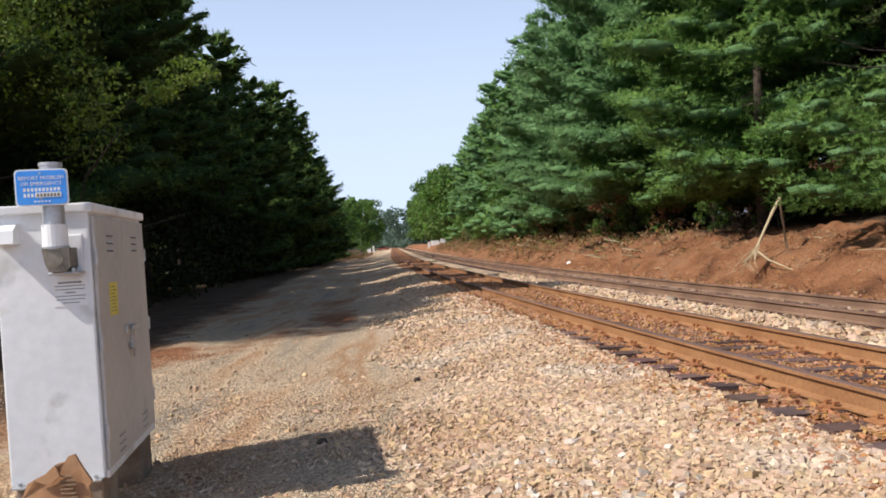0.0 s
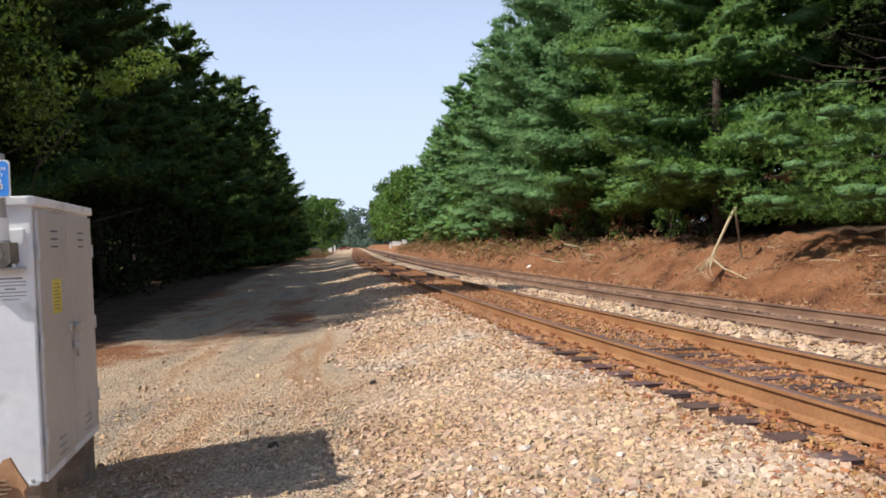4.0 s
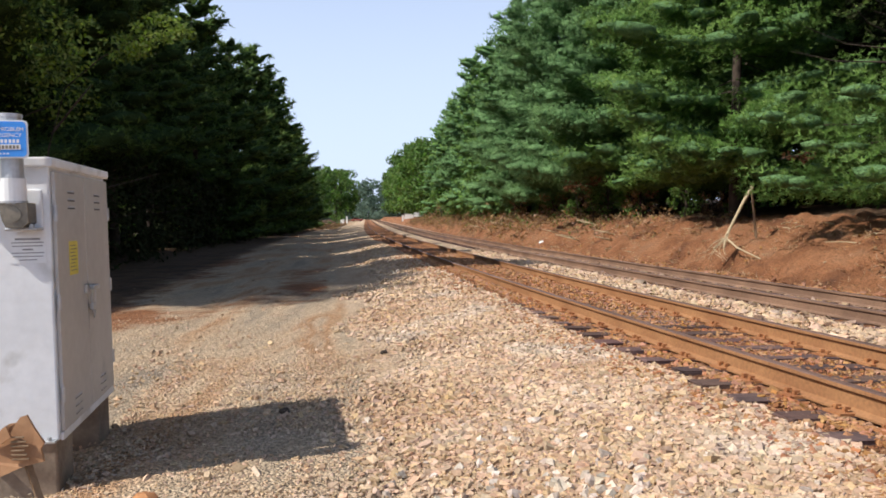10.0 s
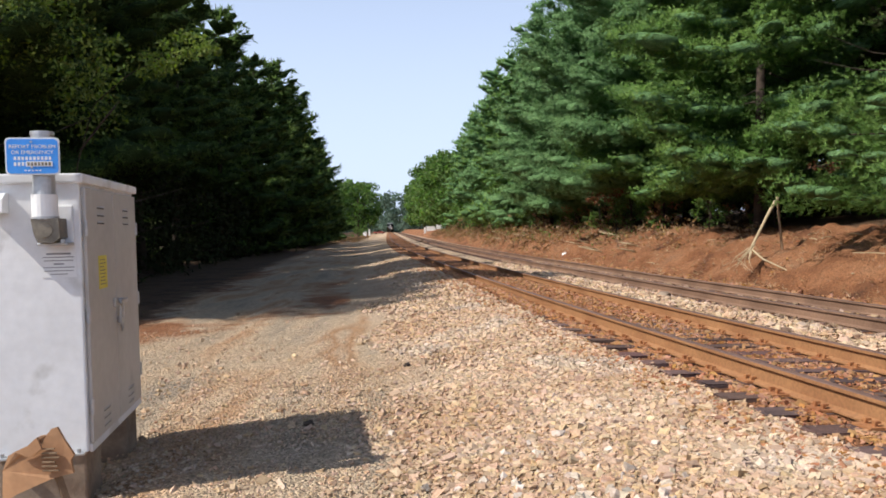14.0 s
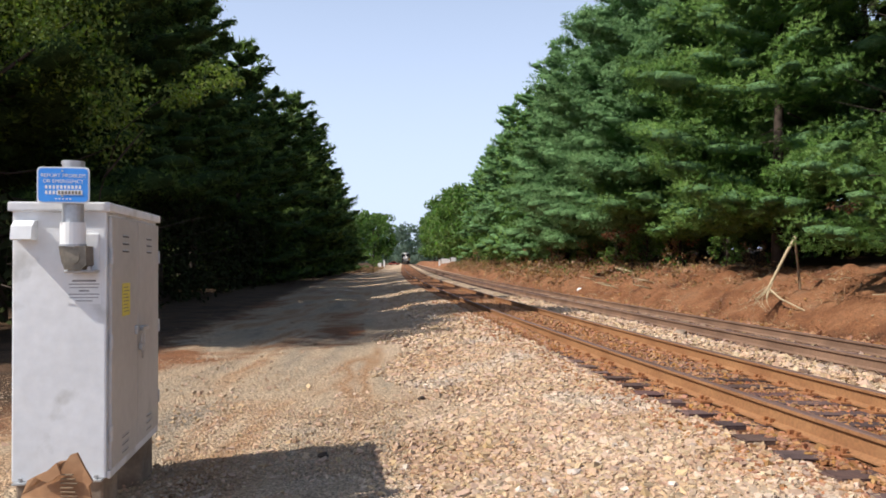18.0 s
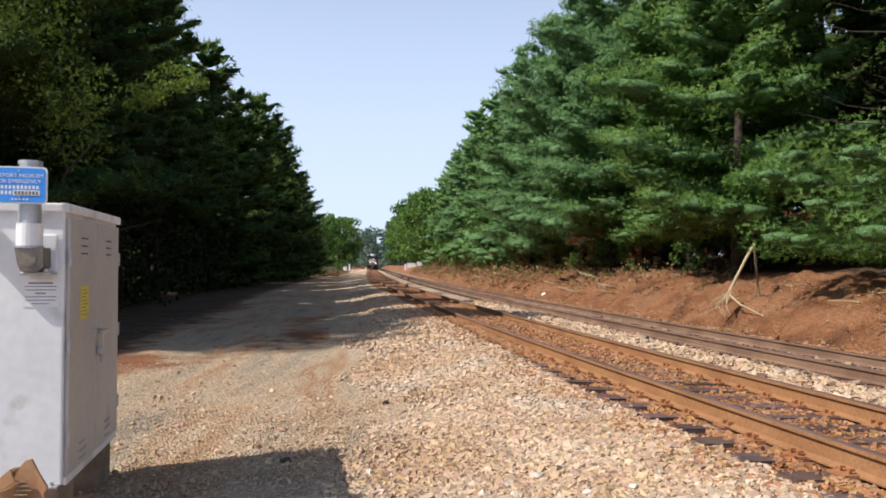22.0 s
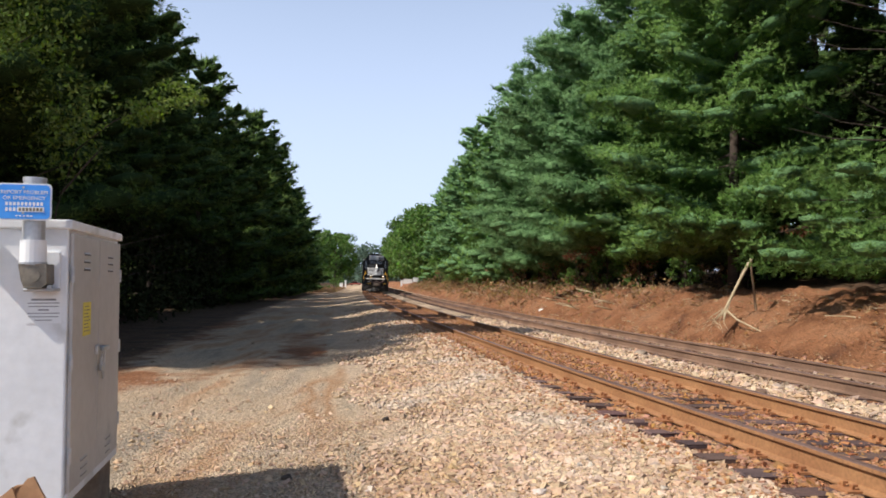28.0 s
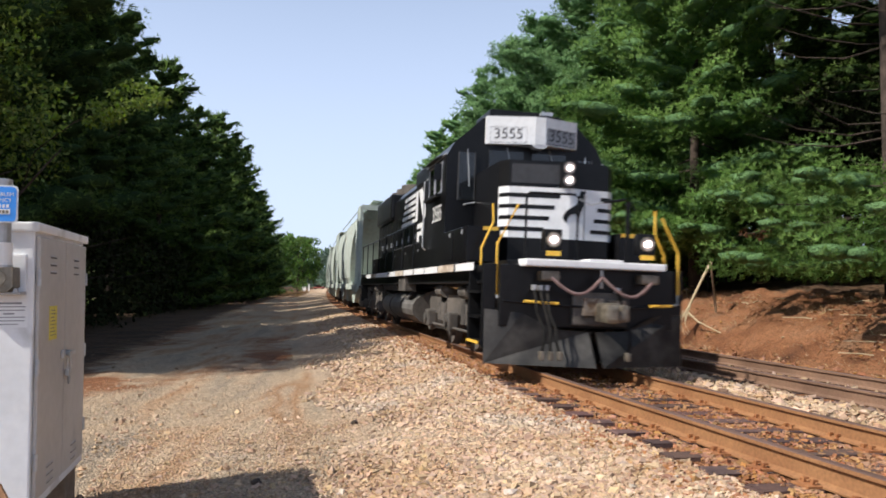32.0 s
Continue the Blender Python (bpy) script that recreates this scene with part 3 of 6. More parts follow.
def ragged(u, y, rng):
    """The foot of the ballast thins out unevenly."""
    return rng.random(len(u)) < np.clip((u + np.interp(y, [2, 6, 18, 40], [3.7, 3.4, 2.5, 2.3]) + 0.3 * np.sin(y * 1.3) + 0.25 * np.sin(y * 0.47 + 1)) / 0.9, 0, 1)


def clear_of_rails(u, y, rng):
    """Stones keep off the rails, and lie thin on the ties."""
    off = np.minimum.reduce([np.abs(u - c) for c in (0, GAUGE, GAUGE + TRACK_GAP, 2 * GAUGE + TRACK_GAP)])
    return off > 0.14


CUBE = (CUBE_V, CUBE_F)
OCT = (OCT_V, OCT_F)
def ends_bare(u, y, rng):
    """Few stones lie on the tie ends outside the rail."""
    return clear_of_rails(u, y, rng) & ((u > -0.28) | (u < -0.6) | (rng.random(len(u)) < 0.35))


strew("ballast", [stones(14000, -3.9, -0.5, 2.3, 7.5, 0.0185, 10, base=CUBE, lift=0.10, near=1.1, keep=ragged),
                  stones(24000, -3.9, -0.5, 2.3, 7.6, 0.0148, 11, base=CUBE, lift=0.08, near=1.1, keep=ragged),
                  stones(9000, -3.9, -0.5, 2.3, 7.6, 0.0115, 23, base=OCT, lift=0.15, near=1.1, keep=ragged),
                  stones(24000, -4.1, -0.5, 7.3, 13, 0.0185, 12, base=CUBE, lift=0.12, near=1.1, keep=ragged),
                  stones(15000, -4.1, -0.5, 12.5, 40, 0.03, 22, base=OCT, lift=0.15, near=1.5, keep=ragged),
                  stones(18000, -5.2, -2.6, 2.3, 9, 0.0105, 13, base=OCT, lift=0.1, near=1.2),
                  stones(800, -5.6, -2.8, 2.3, 10, 0.018, 24, base=CUBE, lift=0.12, near=1.2),
                  stones(9000, 2.05, 3.4, 3, 30, 0.034, 14, base=OCT, near=1.3)], STONE,
      "pale tan crushed stone ballast on the track shoulder", "ballast")
strew("rusty_ballast", [stones(26000, -0.75, 2.1, 2.8, 28, 0.0170, 15, base=CUBE, lift=0.05, near=1.3, keep=ends_bare),
                        stones(9000, -0.34, -0.06, 2.8, 24, 0.0150, 25, base=CUBE, lift=0.3, near=1.3, keep=clear_of_rails),
                        stones(5000, -1.0, -0.55, 2.8, 26, 0.0150, 26, base=CUBE, lift=0.2, near=1.3),
                        stones(2500, 6.0, 7.4, 6, 40, 0.04, 17, base=OCT, near=1.2)], STONE_RUST,
      "rust-stained crushed stone between the ties", "ballast")
strew("brown_ballast", [stones(8000, 3.3, 6.4, 4, 34, 0.034, 16, base=OCT, lift=0.25, near=1.2, keep=clear_of_rails)], STONE_BROWN,
      "dusty brown ballast of the second track", "ballast")
strew("gravel", [stones(18000, -8.8, -3.6, 2.0, 13, 0.0075, 18, base=OCT, near=1.4, lift=0.0),
                 stones(420, -8.0, -3.2, 2.5, 14, 0.016, 19, base=CUBE, near=1.2, lift=0.2)], STONE,
      "loose small stones on the packed gravel road", "gravel")
strew("clay_rubble", [stones(3500, 7.2, 11.2, 8, 50, 0.024, 20, base=(OCT_V, OCT_F), near=1.3)], STONE_RUST, "loose clods and stones on the clay bank", "rubble")


def nearest_stones(count):
    """The largest stones at the foot of the ballast, each one by itself."""
    rr = np.random.default_rng(77)
    shapes = []
    for k in range(6):
        v = (CUBE_V + rr.uniform(-0.34, 0.34, CUBE_V.shape)) * rr.uniform(0.55, 1.2, 3)
        shapes.append(arrays_mesh("stone", v, CUBE_F, [STONE_LOOSE]))
        shapes[-1].shade_flat()
    for k in range(count):
        y, u = (2.7 + 4.2 * rr.random() ** 1.3, rr.uniform(-3.4, -0.8)) if k % 3 == 0 else (rr.normal(4.1, 0.55), rr.normal(-2.35, 0.4))
        p = on_line(y, u, 0)
        st = new("stone", shapes[k % 6])
        st.parent = ground
        s = float(rr.uniform(0.022, 0.042))
        st.matrix_basis = Matrix.Translation((p.x, p.y, float(bed(u, y)) + s * 0.45)) @ pose(0, 0, 0, *[float(a) for a in rr.uniform(0, 360, 3)]) @ Matrix.Diagonal((s, s, s * 0.8, 1))


nearest_stones(290)

# ---- the two railway tracks ----
def rail_mesh(u, z0, y0, y1):
    """A flat-bottomed rail along the line: foot, web and head."""
    sec = [(-0.07, -0.185), (0.07, -0.185), (0.07, -0.172), (0.014, -0.15), (0.009, -0.045), (0.036, -0.035), (0.036, -0.008), (0.028, 0.0), (-0.028, 0.0), (-0.036, -0.008), (-0.036, -0.035), (-0.009, -0.045), (-0.014, -0.15), (-0.07, -0.172)]
    ys = np.concatenate([np.arange(y0, 60, 0.6), np.arange(60, 160, 3), np.arange(160, y1, 12)])
    bm, prev = B(), None
    for y in ys:
        ring = [bm.verts.new(on_line(y, u + a, z0 + b)) for a, b in sec]
        if prev:
            for k in range(len(sec)):
                f = bm.faces.new((prev[k], ring[k], ring[(k + 1) % len(sec)], prev[(k + 1) % len(sec)]))
                f.material_index = 1 if k in (6, 7, 8) else 0
        prev = ring
    bmesh.ops.recalc_face_normals(bm, faces=bm.faces)
    return bm


def tie_mesh(wear):
    rng = random.Random(wear)
    bm = box(B(), -1.3, 1.3, -0.112, 0.112, -0.17, 0.0, 0.012)
    for v in bm.verts:
        v.co += Vector((rng.uniform(-0.03, 0.03) if abs(v.co.x) > 1.2 else 0, rng.uniform(-0.008, 0.008), rng.uniform(-0.006, 0.004)))
    me = bpy.data.meshes.new("tie")
    bm.to_mesh(me)
    bm.free()
    me.materials.append(TIE)
    return me


def plate_mesh():
    """A tie plate with four spikes and two anchors."""
    bm = box(B(), -0.17, 0.17, -0.09, 0.09, 0.0, 0.018)
    for x in (-0.1, 0.1):
        for y in (-0.045, 0.045):
            box(bm, x - 0.011, x + 0.011, y - 0.011, y + 0.011, 0.01, 0.045)
            box(bm, x - 0.02 * (x > 0) - 0.012, x + 0.02 * (x < 0) + 0.012, y - 0.016, y + 0.016, 0.038, 0.055)
    box(bm, -0.085, 0.085, 0.10, 0.118, -0.005, 0.03)
    me = bpy.data.meshes.new("tie_plate")
    bm.to_mesh(me)
    bm.free()
    me.materials.append(PLATE)
    return me


TIES, PLATE_MESH = [tie_mesh(k) for k in range(5)], plate_mesh()


def build_track(u, z, y_single, y_plates, label, seed, steel):
    rng = random.Random(seed)
    tr = thing("railway_track", label, "railway track", kind="structure")
    for k, (du, dz) in enumerate(((0, 0), (GAUGE, -CANT))):
        part("rail", rail_mesh(u + du, z + dz, -60, 900), [steel, RAIL_TOP], tr, "rusty steel rail with a worn head")
    tilt = math.degrees(math.atan2(CANT, GAUGE))
    far = B()
    y = -20.0
    n = 0
    while y < 420:
        _, h = line(y)
        m = Matrix.Translation(on_line(y, u + GAUGE / 2, z - CANT / 2 - 0.186)) @ pose(0, 0, 0, 0, tilt, -math.degrees(h) + rng.uniform(-0.6, 0.6)) @ pose(rng.uniform(-0.05, 0.05), 0, rng.uniform(-0.012, 0.004))
        if 2 < y < y_single:
            t = new("tie", TIES[n % 5])
            t.parent, t.matrix_basis = tr, m
            if y < y_plates:
                for x in (-GAUGE / 2, GAUGE / 2):
                    p = new("tie_plate", PLATE_MESH)
                    p.parent, p.matrix_basis = t, pose(x, rng.uniform(-0.02, 0.02), 0.0)
        else:
            box(far, -1.3, 1.3, -0.112, 0.112, -0.12, 0.0, 0, m)
        n += 1
        y += 0.51 * math.cos(h) + rng.uniform(-0.02, 0.02)
    ob = part("far_ties", far, TIE_FAR, tr, "row of weathered timber ties")
    tagged(ob, kind="stuff")
    return tr


build_track(0.0, 0.0, 75, 26, "near railway track with rusty rails on dark timber ties", 5, RAIL)
build_track(GAUGE + TRACK_GAP, -0.16, 65, 0, "second railway track with brown rails and timber ties", 6, RAIL_DULL)

# ---- trees ----
def tuft_field(centres, dirs, normals, rng, blades, length, width):
    """Needle tufts: thin blades fanned round each twig end. Returns points, triangles and the plume's normal at each point."""
    n = len(centres)
    d = rng.normal(size=(n, blades, 3))
    d /= np.linalg.norm(d, axis=2)[:, :, None]
    d = d * 0.75 + dirs[:, None, :] * 0.85
    d[:, :, 2] = d[:, :, 2] * 0.75 + 0.10
    d /= np.linalg.norm(d, axis=2)[:, :, None]
    L = length * rng.uniform(0.55, 1.25, (n, blades, 1))
    side = np.cross(d, rng.normal(size=(n, blades, 3)) * 0.55 + np.array([0, 0, 0.8]))
    side /= np.linalg.norm(side, axis=2)[:, :, None] + 1e-9
    W = width * rng.uniform(0.7, 1.3, (n, blades, 1))
    c = centres[:, None, :] + d * L * 0.05
    out = normals[:, None, :]
    side *= np.where((np.cross(side, d) * out).sum(2) < 0, -1.0, 1.0)[:, :, None]
    v = np.stack([c - side * W, c + side * W, c + d * L], 2).reshape(-1, 3)
    return v, np.arange(len(v)).reshape(-1, 3), np.repeat(normals, blades * 3, axis=0)


def soft_normals(me, normals):
    """Foliage takes the light by the shape of its plume."""
    at = me.attributes.new("custom_normal", "FLOAT_VECTOR", "POINT")
    at.data.foreach_set("vector", normals.astype(np.float32).ravel())


def pine(name, seed, height, radius, first, whorls, tufts, blades, length, width, needle, label, low=0.75, bare=0.0, gap=None, boughs=(), inner=INNER, core=0.70, plume=1.0):
    """A white pine: a tapered trunk, tiers of level limbs that turn up at the tips, and plumes of needle tufts along them.
    low: the spread of the lowest limbs; bare: how much of the crown, from below, has thin dead limbs;
    boughs: long single limbs as (height, bearing, reach)."""
    rng = np.random.default_rng(seed)
    t = thing(name, label, "pine tree")
    bend = rng.normal(0, 0.12, 2)
    axis = lambda z: np.array([bend[0] * (z / height) ** 2 * 2, bend[1] * (z / height) ** 2 * 2, z])
    part("trunk", tube(B(), [axis(z) for z in np.linspace(-0.6, height, 9)], 0.014 * height, 9, 0.02), BARK, t, smooth=True)
    limbs, cs, ds, ns, kv, kn, kf = B(), [], [], [], [], [], []
    z = first
    step = (height - first) / whorls
    up = np.array([0, 0, 1.0])

    def bough(base, a, r, rise, sag, k, plumes=True):
        """One limb and the plumes of needles along it."""
        out = np.array([math.cos(a), math.sin(a), 0])
        side = np.array([-out[1], out[0], 0])
        curve = lambda q: base + out * r * q + up * (rise * r * q * q - sag * math.sin(3.0 * q)) + side * 0.08 * r * math.sin(2.4 * q + k)
        tube(limbs, [curve(q) for q in (0, 0.35, 0.7, 1.0)], 0.008 + 0.006 * r, 4, 0.006)
        if not plumes:
            return
        pads = max(2, int(r * 1.45 + 0.8))
        for j in range(pads):
            q = 0.26 + 0.74 * (j + rng.uniform(0.25, 0.95)) / pads
            w = (1 if (j + k) % 2 else -1) * r * rng.uniform(0.02, 0.26) * (1.2 - q) * 1.6
            c = curve(min(q, 1.0)) + side * w + up * 0.05
            rp = plume * rng.uniform(0.6, 0.95) * (0.62 + 0.085 * r)
            tip = 1.25 + 0.3 * rng.random()
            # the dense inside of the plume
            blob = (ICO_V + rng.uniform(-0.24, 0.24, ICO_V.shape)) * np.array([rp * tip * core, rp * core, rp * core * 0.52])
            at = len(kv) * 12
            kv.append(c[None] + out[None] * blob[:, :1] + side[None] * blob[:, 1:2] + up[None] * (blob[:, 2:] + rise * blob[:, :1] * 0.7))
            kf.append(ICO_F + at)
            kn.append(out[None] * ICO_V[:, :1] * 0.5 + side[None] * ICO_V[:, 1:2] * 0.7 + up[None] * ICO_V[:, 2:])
            m = max(4, int(tufts * rp * rp * 3))
            d = rng.normal(size=(m, 3))
            d /= np.linalg.norm(d, axis=1)[:, None]
            e = d * np.array([rp * tip, rp, rp * 0.55]) * rng.uniform(0.62, 1.0, (m, 1))
            p = out[None] * e[:, :1] + side[None] * e[:, 1:2] + up[None] * (e[:, 2:] + rise * e[:, :1] * 0.7)
            cs.append(c[None] + p)
            g = d / np.array([tip, 1.0, 0.7])
            g = out[None] * g[:, :1] + side[None] * g[:, 1:2] + up[None] * g[:, 2:] + rng.normal(0, 0.15, (m, 3))
            ns.append(g / np.linalg.norm(g, axis=1)[:, None])
            ds.append(p / rp * 0.55 + out[None] * 0.45 + up[None] * 0.28)

    while z < height - 0.2:
        f = (z - first) / (height - first)
        reach = radius * (1.0 - f) ** 0.62 * min(1.0, low + (1 - low) * f * 3.2)
        a0 = rng.uniform(0, 6.28)
        cnt = 7 if f < 0.8 else 5
        for k in range(cnt):
            if rng.random() < 0.06:
                continue
            a = a0 + k * 6.28 / cnt + rng.normal(0, 0.22)
            r = max(0.5, reach * rng.uniform(0.62, 1.25))
            rise = rng.uniform(-0.04, 0.14) + 0.5 * f
            hollow = f < bare or (gap and gap[0] < f < gap[1])
            if hollow and rng.random() < 0.7:
                continue
            bough(axis(z + rng.uniform(-0.4, 0.4) * step), a, r, rise, 0.09 * r * (1 - f), k, not hollow or rng.random() > 0.95)
        z += step * rng.uniform(0.8, 1.2)
    for k, (bz, bearing, r) in enumerate(boughs):
        bough(axis(bz), radians(bearing), r, 0.02, 0.06 * r, k)
    tagged(part("branching", limbs, BARK, t), kind="stuff")
    v, f, nv = tuft_field(np.concatenate(cs), np.concatenate(ds), np.concatenate(ns), rng, blades, length, width)
    kv, kf, kn = np.concatenate(kv), np.concatenate(kf), np.concatenate(kn)
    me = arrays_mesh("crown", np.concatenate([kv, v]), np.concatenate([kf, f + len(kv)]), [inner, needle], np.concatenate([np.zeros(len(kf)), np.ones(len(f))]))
    soft_normals(me, np.concatenate([kn / (np.linalg.norm(kn, axis=1)[:, None] + 1e-9), nv]))
    ob = new("crown", me)
    ob.parent = t
    return t


def leaf_cloud(rng, centres, radii, per, size, flat=0.75):
    """Leaves on the shells of many small clumps."""
    vs, fs, at = [], [], 0
    for c, r in zip(centres, radii):
        n = max(12, int(per * r * r))
        d = rng.normal(size=(n, 3))
        d /= np.linalg.norm(d, axis=1)[:, None]
        p = c + d * r * rng.uniform(0.45, 1.08, (n, 1)) * np.array([1, 1, flat])
        R = turns(n, rng)
        s = size * rng.uniform(0.6, 1.4, (n, 1, 1))
        q = np.array([(-1, 0, 0), (0, -0.5, 0.12), (1, 0, 0), (0, 0.5, 0.12)])[None] * s
        v = np.einsum("nij,nkj->nki", R, q) + p[:, None]
        vs.append(v.reshape(-1, 3))
        k = (np.arange(n) * 4)[:, None, None] + at
        fs.append((np.array([(0, 1, 2), (0, 2, 3)])[None] + k).reshape(-1, 3))
        at += n * 4
    return np.concatenate(vs), np.concatenate(fs)


def broadleaf(name, seed, height, radius, label, material, clumps=46, per=150, size=0.14, low=0.18, category="tree"):
    rng = np.random.default_rng(seed)
    t = thing(name, label, category)
    part("trunk", tube(B(), [(0, 0, -0.4), (0.1, 0.05, height * 0.35), (0.05, -0.1, height * 0.8)], 0.018 * height + 0.02, 8, 0.03), BARK, t, smooth=True)
    limbs, cs, rs = B(), [], []
    for i in range(clumps):
        a = rng.uniform(0, 6.28)
        f = rng.random() ** 0.8
        z = height * (low + (0.95 - low) * f)
        w = radius * math.sqrt(max(0.05, 1 - ((z / height - 0.52) / 0.55) ** 2)) * rng.uniform(0.35, 1.0)
        c = np.array([w * math.cos(a), w * math.sin(a), z])
        cs.append(c)
        rs.append(radius * rng.uniform(0.16, 0.34))
        if i % 3 == 0:
            tube(limbs, [(0.05, 0, z * 0.55), tuple(c * [0.5, 0.5, 0.85]), tuple(c)], 0.012 * height * 0.5 + 0.01, 5, 0.01)
    tagged(part("branching", limbs, BARK, t), kind="stuff")
    v, f = leaf_cloud(rng, cs, rs, per, size)
    ob = new("crown", arrays_mesh("crown", v, f, [material]))
    ob.parent = t
    return t


def stand(proto, places, rng, lean=2.0):
    """Copies of grown trees, set on the ground along the line: (y, u, size)."""
    for i, (y, u, s) in enumerate(places):
        src = proto[i % len(proto)]
        p = on_line(y, u, 0)
        z = float(ground_z(p.x, p.y))
        m = pose(p.x, p.y, z, rng.uniform(-lean, lean), rng.uniform(-lean, lean), rng.uniform(0, 360)) @ Matrix.Diagonal((s, s, s * rng.uniform(0.95, 1.05), 1))
        if i < len(proto):
            src.matrix_basis = m
            src.scale = m.to_scale()
        else:
            src_scale = src.scale.copy()
            src.scale = (1, 1, 1)
            copy_thing(src, m)
            src.scale = src_scale


rng = random.Random(21)
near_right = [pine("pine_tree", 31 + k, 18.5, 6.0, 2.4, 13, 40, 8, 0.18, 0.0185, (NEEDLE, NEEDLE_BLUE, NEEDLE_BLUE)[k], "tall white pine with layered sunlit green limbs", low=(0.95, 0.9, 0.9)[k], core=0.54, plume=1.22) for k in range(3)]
far_pines = [pine("pine_tree", 41 + k, 18.0, 5.0, 1.0, 13, 5, 6, 0.52, 0.070, (NEEDLE_BLUE, NEEDLE, NEEDLE_OLIVE)[k], "dense green pine in the row along the railway", low=0.9, inner=(INNER, INNER, INNER_SHADED)[k]) for k in range(3)]
dark_pine = [pine("pine_tree", 51, 19.5, 7.4, 3.0, 13, 19, 11, 0.20, 0.013, NEEDLE, "tall pine with bare lower limbs under a broad crown", low=0.6, bare=0.55, core=0.42)]
gap_pine = [pine("pine_tree", 52, 19.5, 6.4, 1.3, 13, 44, 13, 0.15, 0.0092, NEEDLE, "tall pine with a few low sunlit boughs and bare limbs above", low=0.7, gap=(-1, 0.52), core=0.42, boughs=((0.9, 190, 4.9), (2.6, 180, 4.7), (1.7, 214, 4.6)))]
# the row on the clay bank
stand(near_right, [(26.0, 11.6, 0.90), (38.5, 12.8, 1.04), (48, 13.2, 1.0), (33.5, 13.4, 0.88), (56, 13.6, 1.0)], random.Random(21))
# The first stands out of view, added so its high crown shades the woods.
stand(dark_pine, [(18.6, 14.2, 1.0), (21.5, 19.6, 1.0), (26, 20.5, 1.0), (12, 20, 1.0)], random.Random(4), 0.5)
for k, (y, u, turn) in enumerate(((13.8, 12.0, 0), (9.4, 12.4, 30), (17.6, 12.7, -6))):
    spot = on_line(y, u, 0)
    m = pose(spot.x, spot.y, float(ground_z(spot.x, spot.y)), 0, 0, turn)
    if k:
        copy_thing(gap_pine[0], m)
    else:
        gap_pine[0].matrix_basis = m
stand(far_pines[:2], [(64, 13.4, 1.0), (72, 13.4, 1.04), (51, 20, 1.1), (81, 13.6, 1.02), (90, 13.8, 1.04), (62, 20, 1.1), (100, 14.2, 1.02),
                  (111, 14.0, 1.04), (124, 14.2, 1.04), (75, 21, 1.1), (95, 21, 1.1), (18, 28, 1.1), (8, 15, 1.1), (138, 15, 1.04), (115, 21, 1.1), (28, 28, 1.1)], random.Random(22))
# the row beside the road; the shade on its near side is put into darker needles
near_left = [pine("pine_tree", 61 + k, 18.0, 5.4, 0.8, 13, 28, 7, 0.18, 0.0195, NEEDLE_OLIVE, "tall dark green pine at the edge of the woods", low=0.8, bare=0.17, inner=INNER_SHADED) for k in range(2)]
# The pine at u -20.4 is unseen, added to keep sun off the row.
stand(near_left, [(18.8, -12.8, 1.05), (26.5, -12.7, 0.98), (35.5, -12.6, 0.96), (44, -13.2, 0.96), (14.6, -20.4, 1.05), (23.0, -13.6, 0.97),
                  (33, 20.5, 1.15), (43, 20.5, 1.15), (26.5, 23.5, 1.15), (20, 24.5, 1.15), (37, 26, 1.2), (52, 21, 1.1)], random.Random(23))
# The two at u -27.6 and -35 are likewise unseen sun blockers.
stand(far_pines[2:], [(50, -17.5, 1.1), (37, -17, 1.1), (62, -17.5, 1.1), (83, -17.5, 1.1), (96, -18, 1.05), (130, -13, 0.9), (147, -13.5, 0.85), (55, -12.6, 0.96), (65, -12.0, 0.98), (76, -11.6, 1.0), (88, -10.9, 1.0), (102, -10.5, 0.95), (31, -20, 1.1), 
                      (11.6, -27.6, 1.1), (8.5, -35, 1.1), (32, -28, 1.15), (116, -10.4, 0.9)], random.Random(24))
# broadleaved trees farther along, and the lone one by the road
oaks = [broadleaf("oak_tree", 71 + k, 15.0, 5.4, "leafy green tree at the edge of the woods", LEAF, 60, 42, 0.36, 0.08) for k in range(2)]
stand(oaks, [(330, -13, 1.6), (128, 12.5, 0.62), (150, 14, 1.1), (165, 13, 1.15), (182, 14, 1.2), (202, 13.5, 1.25), (226, 14, 1.3), (255, 14, 1.35), (290, 14, 1.4), (335, 14, 1.5),
             (108, 12.0, 0.5), (92, 11.8, 0.42), (78, 11.6, 0.36), (215, -28, 1.0), (300, -20, 1.5), (200, -30, 1.0), (240, -25, 1.1), (360, -12, 1.6), (270, -22, 1.3)], rng)
# Stands in for sunlit pine boughs; its leaf colour holds the sunlight.
edge_tree = [broadleaf("broadleaf_tree", 73, 10.4, 3.7, "leafy yellow green tree in place of sunlit pine boughs", LEAF_SUN, 80, 520, 0.055, 0.46)]
stand(edge_tree, [(16.6, -12.0, 1.0)], random.Random(25))
bushes = [broadleaf("bush", 81 + k, 2.4, 1.4, "low green bush with small leaves", LEAF, 26, 260, 0.085, 0.08, "bush") for k in range(2)]
stand(bushes, [(165, -6.9, 1.65), (38, 11.2, 0.9), (44, 11.5, 0.7), (30, 11.6, 0.6), (52, 11.4, 0.9), (60, 11.2, 1.0), (70, 11.0, 1.1), (36, 12.3, 1.1), (48, 12.2, 1.0), (26, 12.2, 0.7), (85, 10.9, 1.1), (98, 10.9, 1.2), (112, 10.8, 1.3)], rng)
dry = broadleaf("dry_bush", 91, 1.6, 1.1, "dry brown brush on the bank", LEAF_DRY, 18, 190, 0.08, 0.1, "bush")
